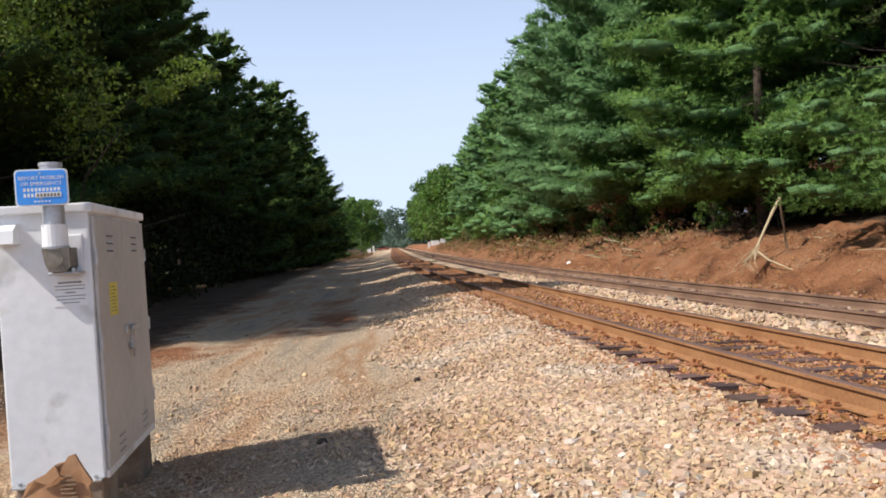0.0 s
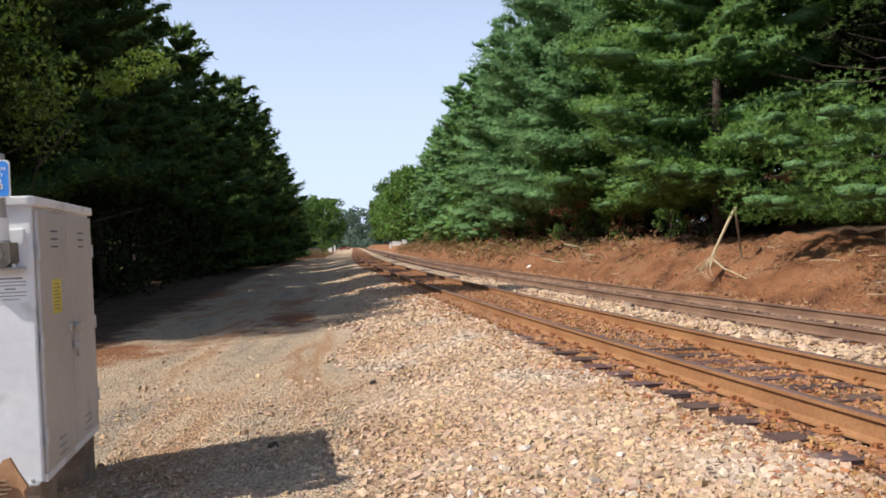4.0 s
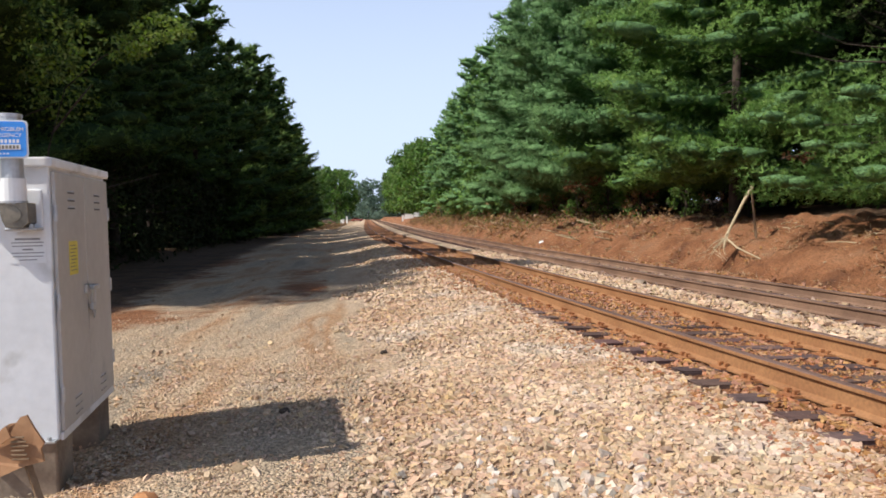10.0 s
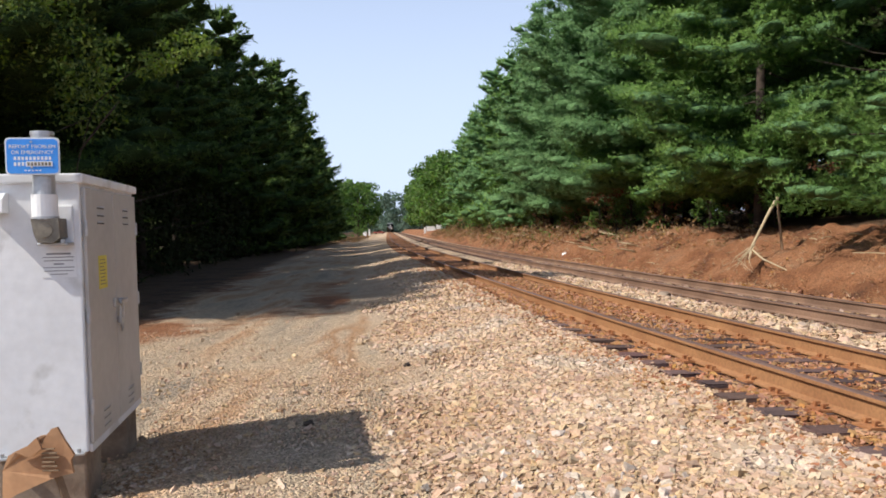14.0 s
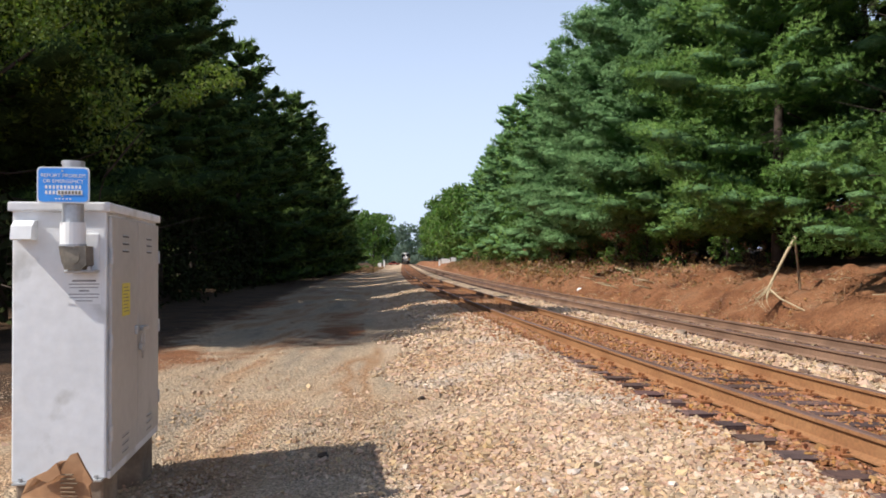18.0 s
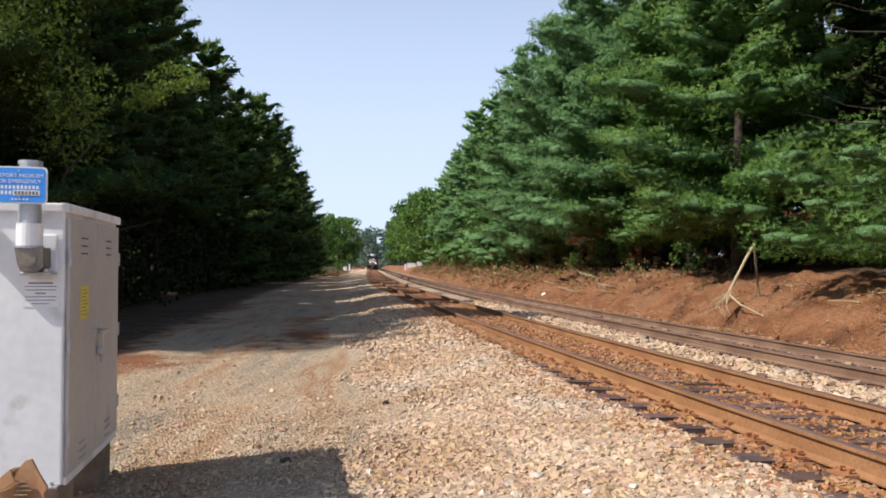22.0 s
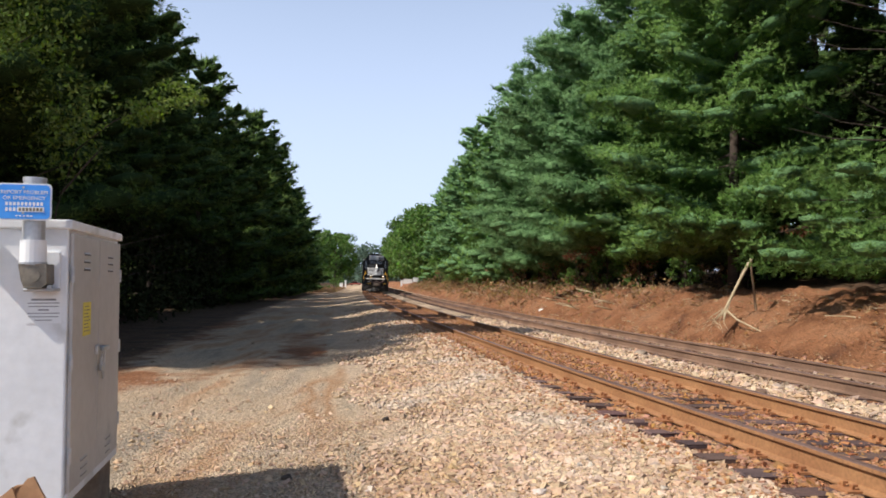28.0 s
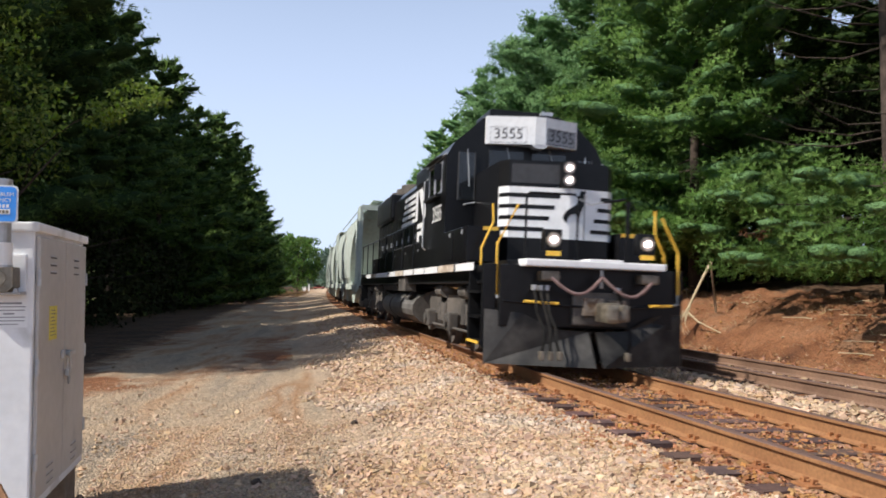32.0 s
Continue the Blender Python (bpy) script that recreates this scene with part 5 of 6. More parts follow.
def build_crossing():
    """The far road crossing: white concrete blocks, posts and a parked red car."""
    for k, (y, u, w, h) in enumerate(((182, 8.6, 0.45, 1.5), (184, 10.2, 2.2, 1.15), (186, 12.4, 1.6, 1.2))):
        p = at_ground(y, u, -0.1)
        t = thing("concrete_block", "pale concrete block beside the far crossing", "concrete block", Matrix.Translation(p))
        part("body", box(B(), -w / 2, w / 2, -0.4, 0.4, 0, h, 0.04), PAINT_WHITE, t)
        part("cap", box(B(), -w / 2 - 0.05, w / 2 + 0.05, -0.45, 0.45, h, h + 0.08, 0.02), PAINT_WHITE, t)
    for k, (y, u, w, h) in enumerate(((186, -4.9, 0.35, 1.9), (184, -6.0, 0.9, 1.3))):
        p = at_ground(y, u, -0.1)
        t = thing("signal_box", "small pale signal box beside the far crossing", "signal box", Matrix.Translation(p))
        part("body", box(B(), -w / 2, w / 2, -0.3, 0.3, 0, h, 0.03), PAINT_WHITE, t)
        part("lid", box(B(), -w / 2 - 0.04, w / 2 + 0.04, -0.34, 0.34, h, h + 0.06, 0.02), CASE, t)
    for y, u in ((290, -3.6),):
        p = at_ground(y, u)
        c = thing("car", "dull red car waiting at the far crossing", "car", Matrix.Translation(p) @ pose(0, 0, 0, 0, 0, 84))
        part("body", box(B(), -0.85, 0.85, -2.1, 2.1, 0.35, 0.9, 0.15), RED, c)
        part("cabin", prism(B(), [(-1.2, 0.88), (-0.7, 1.42), (0.8, 1.42), (1.4, 0.88)], -0.75, 0.75, "x"), GLASS, c)
        part("roof", box(B(), -0.7, 0.7, -0.7, 0.8, 1.41, 1.46, 0.02), RED, c)
        for x in (-0.8, 0.6):
            for yy in (-1.35, 1.35):
                part("wheel", rod(B(), (x, yy, 0.33), (x + 0.2, yy, 0.33), 0.33, 16), RUBBER, c)


build_dead_limb()
build_debris()
build_roots()
build_crossing()

# ---- the freight train ----
def loco_truck(L, y):
    """A three-axle truck with its frame, springs, brake gear and wheels."""
    t = part("truck", box(B(), -1.02, 1.02, y - 0.55, y + 0.55, 0.55, 1.05, 0.04), LOCO_GRIME, L, "grimy three-axle truck")
    for x in (-1.08, 1.08):
        s = 1 if x > 0 else -1
        pts = [(y - 2.55, 0.85), (y - 2.35, 1.0), (y - 1.5, 1.0), (y - 1.1, 0.82), (y - 0.6, 1.02), (y + 0.6, 1.02), (y + 1.1, 0.82), (y + 1.5, 1.0), (y + 2.35, 1.0), (y + 2.55, 0.85),
               (y + 2.4, 0.66), (y + 1.3, 0.6), (y + 0.5, 0.66), (y - 0.5, 0.66), (y - 1.3, 0.6), (y - 2.4, 0.66)]
        part("side_frame", prism(B(), pts, x - 0.09, x + 0.09, "x"), LOCO_GRIME, t)
        for dy in (-1.98, 0.0, 1.98):
            part("journal_box", box(B(), min(x + 0.05 * s, x + 0.26 * s), max(x + 0.05 * s, x + 0.26 * s), y + dy - 0.17, y + dy + 0.17, 0.36, 0.70, 0.04), LOCO_GRIME, t)
            part("journal_cap", rod(B(), (x + 0.24 * s, y + dy, 0.53), (x + 0.30 * s, y + dy, 0.53), 0.11, 14), LOCO_GRIME, t)
            part("pedestal", box(B(), min(x + 0.02 * s, x + 0.15 * s), max(x + 0.02 * s, x + 0.15 * s), y + dy + 0.2, y + dy + 0.3, 0.26, 0.7, 0.02), LOCO_GRIME, t)
        for dy in (-1.0, 1.0):
            for ddy in (-0.16, 0.16):
                part("spring", rod(B(), (x + 0.1 * s, y + dy + ddy, 0.52), (x + 0.1 * s, y + dy + ddy, 0.86), 0.09, 10), LOCO_GRIME, t)
            part("brake_cylinder", rod(B(), (x + 0.12 * s, y + dy - 0.28, 1.08), (x + 0.12 * s, y + dy + 0.28, 1.08), 0.12, 12), LOCO_GRIME, t)
        part("sand_pipe", tube(B(), [(x + 0.12 * s, y - 2.5, 1.2), (x + 0.12 * s, y - 2.55, 0.7), (x - 0.25 * s, y - 2.5, 0.12)], 0.025, 6), LOCO_GRIME, t)
        part("brake_rod", rod(B(), (x + 0.16 * s, y - 1.7, 0.42), (x + 0.16 * s, y + 1.7, 0.42), 0.025, 6), LOCO_GRIME, t)
    wheels = []
    for dy in (-1.98, 0.0, 1.98):
        bm = rod(B(), (-0.95, 0, 0), (0.95, 0, 0), 0.09, 10)
        for x in (-0.80, 0.66):
            rod(bm, (x, 0, 0), (x + 0.14, 0, 0), 0.505, 32)
        for x in (-0.68, 0.66):
            rod(bm, (x, 0, 0), (x + 0.03, 0, 0), 0.535, 32)
        for x in (-0.83, 0.78):
            rod(bm, (x, 0, 0), (x + 0.05, 0, 0), 0.16, 10)
            rod(bm, (x, 0.3, 0), (x + 0.05, 0.3, 0), 0.05, 6)
        w = part("wheelset", bm, LOCO_GRIME, t, "steel wheels on an axle")
        w.matrix_basis = pose(0, y + dy, 0.51)
        wheels.append((w, y + dy))
    return wheels


def build_loco():
    L = thing("locomotive", "black six-axle diesel locomotive with white nose stripes and yellow handrails", "locomotive")
    part("underframe", box(B(), -1.42, 1.42, -9.6, 8.5, 1.22, 1.5, 0.02), LOCO_BLACK, L)
    part("deck", box(B(), -1.55, 1.55, -8.3, 7.4, 1.50, 1.56, 0.01), LOCO_BLACK, L)
    part("front_deck", box(B(), -1.2, 1.2, -9.85, -8.3, 1.50, 1.56, 0.01), LOCO_BLACK, L)
    # the sill's white edge, in worn lengths
    for k in range(11):
        y0 = -9.3 + k * 1.34
        for x in (-1.56, 1.553):
            part("sill_stripe", box(B(), x, x + 0.008, y0, y0 + 1.34 - (0.06 if k % 3 else 0.14), 1.41, 1.53), LOCO_WORN if k in (1, 5, 9) else LOCO_WHITE, L, "worn white sill stripe")
    # nose, bent to a shallow ridge
    bend = [(-0.96, -8.42), (-0.84, -8.60), (0.14, -8.74), (0.84, -8.64), (0.96, -8.50)]
    n = part("nose", prism(B(), [(-0.96, -6.3)] + bend + [(0.96, -6.3)], 1.56, 3.20, "z"), LOCO_BLACK, L, "black nose with a white striped panel")
    part("nose_top", prism(B(), [(-0.94, -6.3)] + [(x * 0.975, y + 0.03) for x, y in bend] + [(0.94, -6.3)], 3.20, 3.235, "z"), LOCO_BLACK, n)
    bx, by = [q[0] for q in bend], [q[1] for q in bend]

    def strip(name, x0, x1, z0, z1, proud, material, label=""):
        """A thin plate that follows the bent front of the nose."""
        xs = [x0] + [x for x in bx if x0 + 0.001 < x < x1 - 0.001] + [x1]
        ys = [float(np.interp(x, bx, by)) for x in xs]
        part(name, prism(B(), [(x, y - proud) for x, y in zip(xs, ys)] + [(x, y + 0.002) for x, y in zip(xs[::-1], ys[::-1])], z0, z1, "z"), material, n, label)

    strip("nose_panel", -0.96, 0.96, 1.98, 2.80, 0.005, LOCO_WHITE, "white painted panel")
    for k in range(4):
        z = 2.665 - k * 0.18
        strip("stripe", -0.955, -0.02 - 0.085 * k, z - 0.035, z + 0.03, 0.010, LOCO_BLACK)
        strip("stripe", 0.70 - 0.06 * k, 0.955, z - 0.035, z + 0.03, 0.010, LOCO_BLACK)
    strip("seam", 0.395, 0.41, 1.98, 2.80, 0.009, LOCO_GRIME)
    # greyer plate on the left half of the nose, above the white panel
    strip("nose_plate", -0.80, 0.0, 2.86, 3.17, 0.012, LOCO_DULL, "dull dark grey plate")
    # the emblem on the nose, as a plain dark shape
    part("emblem", prism(B(), [(0.03, 2.34), (0.05, 2.28), (0.09, 2.24), (0.10, 2.30), (0.15, 2.38), (0.25, 2.40), (0.29, 2.30), (0.32, 2.42), (0.38, 2.55), (0.37, 2.70), (0.42, 2.76), (0.33, 2.77), (0.29, 2.66), (0.28, 2.56), (0.18, 2.50), (0.08, 2.43)], -8.757, -8.73), LOCO_BLACK, n)
    # headlights and ditch lights
    part("headlight_box", box(B(), -0.03, 0.23, -8.82, -8.70, 2.82, 3.22, 0.02), LOCO_BLACK, n)
    for z in (3.12, 2.92):
        b = part("headlight", rod(B(), (0.09, -8.835, z), (0.09, -8.81, z), 0.085, 20), REFLECTOR, L, "round headlight, lit")
        part("bulb", rod(B(), (0.09, -8.840, z), (0.09, -8.834, z), 0.046, 16), LAMP, b)
        part("bezel", tube(B(), [(0.09 + 0.097 * math.cos(q), -8.825, z + 0.097 * math.sin(q)) for q in np.linspace(0, math.tau, 17)], 0.012, 6), LOCO_GRIME, b)
    for x in (-0.57, 0.87):
        h = part("ditch_light", box(B(), x - 0.13, x + 0.13, -9.98, -9.80, 1.72, 2.02, 0.02), LOCO_BLACK, L, "ditch light in a black box")
        part("lens", rod(B(), (x, -10.0, 1.87), (x, -9.98, 1.87), 0.09, 20), REFLECTOR, h, "lit lens")
        part("bulb", rod(B(), (x, -10.006, 1.87), (x, -9.999, 1.87), 0.048, 16), LAMP, h)
        part("bezel", tube(B(), [(x + 0.1 * math.cos(q), -9.99, 1.87 + 0.1 * math.sin(q)) for q in np.linspace(0, math.tau, 17)], 0.014, 6), OLDMETAL, h)
        part("caution_plate", box(B(), x - 0.11, x + 0.11, -9.995, -9.985, 1.64, 1.71), LOCO_YELLOW, h)
        part("bracket", box(B(), x - 0.05, x + 0.05, -9.95, -9.85, 1.56, 1.74), LOCO_BLACK, h)
    # cab
    prof = [(-1.5, 1.56), (-1.5, 3.55), (-1.36, 3.80), (-0.86, 4.26), (-0.6, 4.41), (0.6, 4.41), (0.98, 4.26), (1.38, 3.86), (1.5, 3.6), (1.5, 1.56)]
    cab = part("cab", prism(B(), prof, -6.85, -4.9), LOCO_BLACK, L, "black cab with dark windows")
    G = -6.86
    for x0, x1, z0, z1 in ((-1.28, -0.98, 2.75, 3.62), (1.0, 1.28, 2.75, 3.62), (-0.72, -0.06, 3.30, 3.70), (0.10, 0.76, 3.30, 3.70)):
        w = part("front_window", box(B(), x0, x1, G - 0.02, G + 0.004, z0, z1), GLASS, cab, "dark windscreen")
        part("window_seal", tube(B(), [(x0, G - 0.01, z0), (x1, G - 0.01, z0), (x1, G - 0.01, z1), (x0, G - 0.01, z1), (x0, G - 0.01, z0)], 0.016, 6), LOCO_DULL, cab)
        part("wiper", tube(B(), [((x0 + x1) / 2, G - 0.03, z1 + 0.06), ((x0 + x1) / 2 + 0.05, G - 0.04, z0 + 0.25)], 0.010, 5), STEEL, w)
    part("grab_iron", tube(B(), [(-1.16, -6.86, 2.66), (-1.16, -6.98, 2.66), (-0.99, -6.98, 2.70), (-0.99, -6.86, 2.70)], 0.016, 6), STEEL, cab)
    for s in (-1, 1):
        for y0, y1 in ((-6.5, -5.95), (-5.85, -5.3)):
            part("side_window", box(B(), min(1.503 * s, 1.51 * s), max(1.503 * s, 1.51 * s), y0, y1, 2.92, 3.48), GLASS, cab, "dark cab window")
            part("window_seal", tube(B(), [(1.51 * s, y0, 2.92), (1.51 * s, y1, 2.92), (1.51 * s, y1, 3.48), (1.51 * s, y0, 3.48), (1.51 * s, y0, 2.92)], 0.016, 6), STEEL, cab)
        part("armrest", box(B(), min(1.51 * s, 1.62 * s), max(1.51 * s, 1.62 * s), -6.5, -5.25, 2.83, 2.88), LOCO_BLACK, cab)
        part("drip_rail", tube(B(), [(1.505 * s, -6.85, 3.58), (1.505 * s, -4.9, 3.58)], 0.018, 6), STEEL, cab)
        part("awning", prism(B(), [(1.50 * s, 3.62), (1.66 * s, 3.53), (1.66 * s, 3.51), (1.50 * s, 3.58)], -6.5, -5.25), LOCO_BLACK, cab)
        part("mirror", box(B(), min(1.56 * s, 1.70 * s), max(1.56 * s, 1.70 * s), -6.72, -6.69, 3.10, 3.40, 0.01), LOCO_BLACK, cab)
        part("cab_grab", tube(B(), [(1.50 * s, -5.02, 1.9), (1.56 * s, -5.02, 1.95), (1.56 * s, -5.02, 3.3), (1.50 * s, -5.02, 3.35)], 0.016, 6), STEEL, cab)
        text("3555", 0.43, pose(1.512 * s, -6.15, 2.52, 90, 0, 90 * s), LOCO_WHITE, cab, "road_number")
        # battery boxes beside the nose
        bb = part("battery_box", box(B(), min(1.0 * s, 1.54 * s), max(1.0 * s, 1.54 * s), -8.74, -6.87, 1.565, 2.12, 0.015), LOCO_BLACK, L)
        for k in range(2):
            part("box_door", box(B(), min(1.54 * s, 1.55 * s), max(1.54 * s, 1.55 * s), -8.66 + k * 0.9, -7.84 + k * 0.9, 1.62, 2.06, 0.004), LOCO_BLACK, bb)
            part("hinge", box(B(), min(1.548 * s, 1.562 * s), max(1.548 * s, 1.562 * s), -8.5 + k * 0.9, -8.42 + k * 0.9, 2.0, 2.07), STEEL, bb)
        part("edge_strip", box(B(), min(1.04 * s, 1.28 * s), max(1.04 * s, 1.28 * s), -8.752, -8.742, 2.06, 2.12), LOCO_YELLOW, bb)
    # white number boards, set as a shallow wedge under the roof
    nb = part("number_board", prism(B(), [(-0.80, -6.8), (-0.80, -6.92), (0.06, -7.16), (0.26, -7.16), (0.95, -6.92), (0.95, -6.8)], 3.80, 4.31, "z"), LOCO_WHITE, L, "white number board with dark numerals")
    part("board_lip", prism(B(), [(0.0, 3.802), (0.04, 3.76), (0.10, 3.735), (0.22, 3.735), (0.28, 3.76), (0.32, 3.802)], -7.15, -6.95), LOCO_WHITE, nb)
    for x0, x1, s, size in ((-0.80, 0.06, -1, 0.27), (0.95, 0.26, 1, 0.30)):
        tilt = math.degrees(math.atan2(0.24, abs(x1 - x0)))
        xm = (x0 + x1) / 2 - (0.04 if s < 0 else -0.0)
        ym = -6.92 - 0.24 * (xm - x0) / (x1 - x0)
        text("3555", size, pose(xm, ym, 3.98, 0, 0, tilt * s) @ pose(0, -0.006, 0, 90), INK, nb, "numeral")
        fr = part("board_frame", tube(B(), [(-0.33, 0, -0.15), (0.33, 0, -0.15), (0.33, 0, 0.13), (-0.33, 0, 0.13), (-0.33, 0, -0.15)], 0.010 if s > 0 else 0.003, 4), INK, nb)
        fr.matrix_basis = pose(xm, ym - 0.004, 3.98, 0, 0, tilt * s)
        # the right board turns from the sun: a grey sheet stands for its shade
        if s > 0:
            gl = part("board_shade", box(B(), -0.33, 0.33, -0.002, 0.002, -0.15, 0.13), BOARD_SHADED, nb, "grey sheet for the shade on the right board")
            gl.matrix_basis = pose(xm, ym - 0.001, 3.98, 0, 0, tilt * s)
    for x, y in ((0.42, -6.2), (0.5, -6.2), (0.58, -6.2)):
        part("air_horn", tube(B(), [(x, y, 4.41), (x, y, 4.52), (x, y - 0.32, 4.54)], 0.025, 8, 0.045), STEEL, cab)
    part("roof_unit", box(B(), -0.62, 0.36, -6.5, -5.4, 4.41, 4.56, 0.03), LOCO_BLACK, cab)
    # long hood
    hood = part("long_hood", prism(B(), [(-0.92, 1.56), (-0.92, 3.80), (-0.70, 4.06), (0.70, 4.06), (0.92, 3.80), (0.92, 1.56)], -4.9, 7.5), LOCO_BLACK, L)
    part("brake_housing", box(B(), -0.99, 0.99, -4.85, -0.6, 3.74, 4.16, 0.06), LOCO_BLACK, hood)
    part("radiator", box(B(), -1.04, 1.04, 3.7, 7.3, 3.3, 4.12, 0.08), LOCO_BLACK, hood)
    for y in (-2.7, -1.3, 4.4, 5.5, 6.6):
        part("roof_fan", rod(B(), (0, y, 4.2), (0, y, 4.5), 0.62, 24), LOCO_GRIME, hood)
    part("exhaust", box(B(), -0.2, 0.2, 1.2, 2.0, 4.2, 4.5, 0.02), LOCO_GRIME, hood)
    for k in range(10):
        for s in (-1, 1):
            y0 = -3.7 + k * 1.1
            d = part("hood_door", box(B(), min(0.92 * s, 0.945 * s), max(0.92 * s, 0.945 * s), y0, y0 + 1.02, 1.75, 3.2, 0.006), LOCO_BLACK, hood)
            part("latch", box(B(), min(0.945 * s, 0.975 * s), max(0.945 * s, 0.975 * s), y0 + 0.9, y0 + 0.96, 2.4, 2.55, 0.004), STEEL, d)
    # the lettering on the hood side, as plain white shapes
    for s in (-1, 1):
        xs = (min(0.948 * s, 0.953 * s), max(0.948 * s, 0.953 * s))
        wide = lambda y: 1.9 + (y - 1.15) * 1.2
        tall = lambda z: 2.88 + (z - 2.80) * 1.2
        g = lambda a, b, c, d: part("lettering_bar", box(B(), *xs, wide(a), wide(b), tall(c), tall(d)), LOCO_WHITE, hood, "white painted lettering bar")
        for k in range(5):
            g(-0.75, 1.15 - 0.12 * k, 2.80 + k * 0.142, 2.885 + k * 0.142)
        part("lettering_stroke", prism(B(), [(wide(y), tall(z)) for y, z in ((-2.2, 2.80), (-1.75, 2.80), (-1.15, 3.46), (-1.6, 3.46))], *xs, "x"), LOCO_WHITE, hood)
        g(-2.62, -2.28, 2.80, 3.46), g(-1.1, -0.82, 2.80, 3.46)
        g(-1.9, -1.1, 2.62, 2.72), g(-1.9, -1.6, 2.44, 2.62), g(-1.6, -1.1, 2.46, 2.55), g(-1.9, -1.15, 2.20, 2.30), g(-1.35, -1.12, 2.28, 2.46)
    # ducts and boxes along the walkway
    for s in (-1, 1):
        for y0, y1, h in ((-4.82, -1.4, 2.14), (-1.36, 2.1, 2.14), (2.14, 4.6, 2.02)):
            d = part("walkway_duct", box(B(), min(0.95 * s, 1.46 * s), max(0.95 * s, 1.46 * s), y0, y1, 1.562, h, 0.015), LOCO_BLACK, L)
            part("duct_lip", box(B(), min(1.455 * s, 1.472 * s), max(1.455 * s, 1.472 * s), y0 + 0.02, y1 - 0.02, h - 0.05, h - 0.02), LOCO_DULL, d)
            for q in (0.25, 0.75):
                part("cover_bolt", rod(B(), (1.45 * s, y0 + (y1 - y0) * q, h - 0.2), (1.468 * s, y0 + (y1 - y0) * q, h - 0.2), 0.03, 8), STEEL, d)
    # walkway rails
    for s in (-1, 1):
        part("handrail", tube(B(), [(1.5 * s, -3.7, 2.55), (1.5 * s, 7.5, 2.55)], 0.018, 6), LOCO_BLACK, L)
        for k in range(8):
            part("stanchion", rod(B(), (1.5 * s, -3.6 + k * 1.55, 1.56), (1.5 * s, -3.6 + k * 1.55, 2.55), 0.018, 6), LOCO_BLACK, L)
    # front end: end plate, white anticlimber, plow, steps
    part("end_plate", box(B(), -1.32, 1.32, -9.92, -9.78, 0.62, 1.50, 0.02), LOCO_BLACK, L)
    part("anticlimber", box(B(), -1.04, 1.08, -10.18, -9.80, 1.475, 1.58, 0.02), LOCO_WHITE, L, "white anticlimber across the front")
    part("anticlimber_pad", box(B(), -0.1, 0.42, -10.17, -9.80, 1.565, 1.61, 0.015), LOCO_WHITE, L)
    for s in (-1, 1):
        pl = B()
        vs = [pl.verts.new(v) for v in ((0.05 * s, -10.38, 0.10), (1.52 * s, -9.86, 0.10), (1.51 * s, -9.80, 0.86), (1.0 * s, -9.97, 0.82), (0.55 * s, -10.02, 0.60), (0.05 * s, -10.08, 0.58))]
        front = pl.faces.new(vs if s < 0 else vs[::-1])
        bmesh.ops.solidify(pl, geom=[front], thickness=0.05)
        part("plow_blade", pl, PLOW, L, "scuffed steel plow blade")
        part("step_side", box(B(), min(1.34 * s, 1.54 * s), max(1.34 * s, 1.54 * s), -9.80, -9.72, 0.30, 1.50, 0.01), LOCO_BLACK, L)
        part("step_side", box(B(), min(1.34 * s, 1.54 * s), max(1.34 * s, 1.54 * s), -9.02, -8.94, 0.30, 1.50, 0.01), LOCO_BLACK, L)
        for z in (0.36, 0.72, 1.08):
            st = part("step", box(B(), min(1.12 * s, 1.56 * s), max(1.12 * s, 1.56 * s), -9.74, -9.0, z, z + 0.03, 0.005), LOCO_BLACK, L, "")
            part("edge", box(B(), min(1.558 * s, 1.568 * s), max(1.558 * s, 1.568 * s), -9.70, -9.05, z - 0.005, z + 0.035), LOCO_YELLOW if z < 0.5 else LOCO_BLACK, st)
    for p, foot in (([(-1.20, -8.98, 2.46), (-1.18, -8.98, 2.18), (-1.36, -8.98, 1.77), (-1.36, -8.98, 1.14)], (-1.30, -9.04, 1.04)),
                    ([(-1.04, -9.78, 2.37), (-1.34, -9.78, 1.79), (-1.34, -9.78, 1.06)], (-1.25, -9.84, 0.92)),
                    ([(1.13, -9.70, 2.40), (1.14, -9.70, 2.04), (1.29, -9.70, 1.72), (1.30, -9.70, 1.30)], (1.26, -9.74, 1.22)),
                    ([(1.17, -9.84, 2.28), (1.44, -9.84, 1.77), (1.45, -9.84, 1.15)], (1.42, -9.88, 1.0))):
        g = part("grab_post", tube(B(), p, 0.019, 8), LOCO_YELLOW, L, "yellow handrail")
        part("grab_foot", tube(B(), [p[-1], foot, (foot[0] * 0.82, foot[1] - 0.04, foot[2] - 0.02)], 0.018, 8), STEEL, g)
    for rail in ([(-0.95, -9.86, 1.56), (-0.95, -9.86, 2.50), (-0.91, -9.86, 2.54), (-0.21, -9.86, 2.55), (-0.17, -9.86, 2.51), (-0.17, -9.86, 1.56)],
                 [(0.22, -9.86, 2.46), (0.56, -9.86, 2.52), (0.60, -9.86, 2.48), (0.60, -9.86, 1.56)], [(0.66, -9.80, 1.56), (0.66, -9.80, 2.50), (0.76, -9.80, 2.38)]):
        part("end_rail", tube(B(), rail, 0.018, 8), LOCO_BLACK, L)
    part("end_chain", tube(B(), [(-0.17, -9.86, 2.5), (0.03, -9.86, 2.41), (0.22, -9.86, 2.46)], 0.010, 6), STEEL, L)
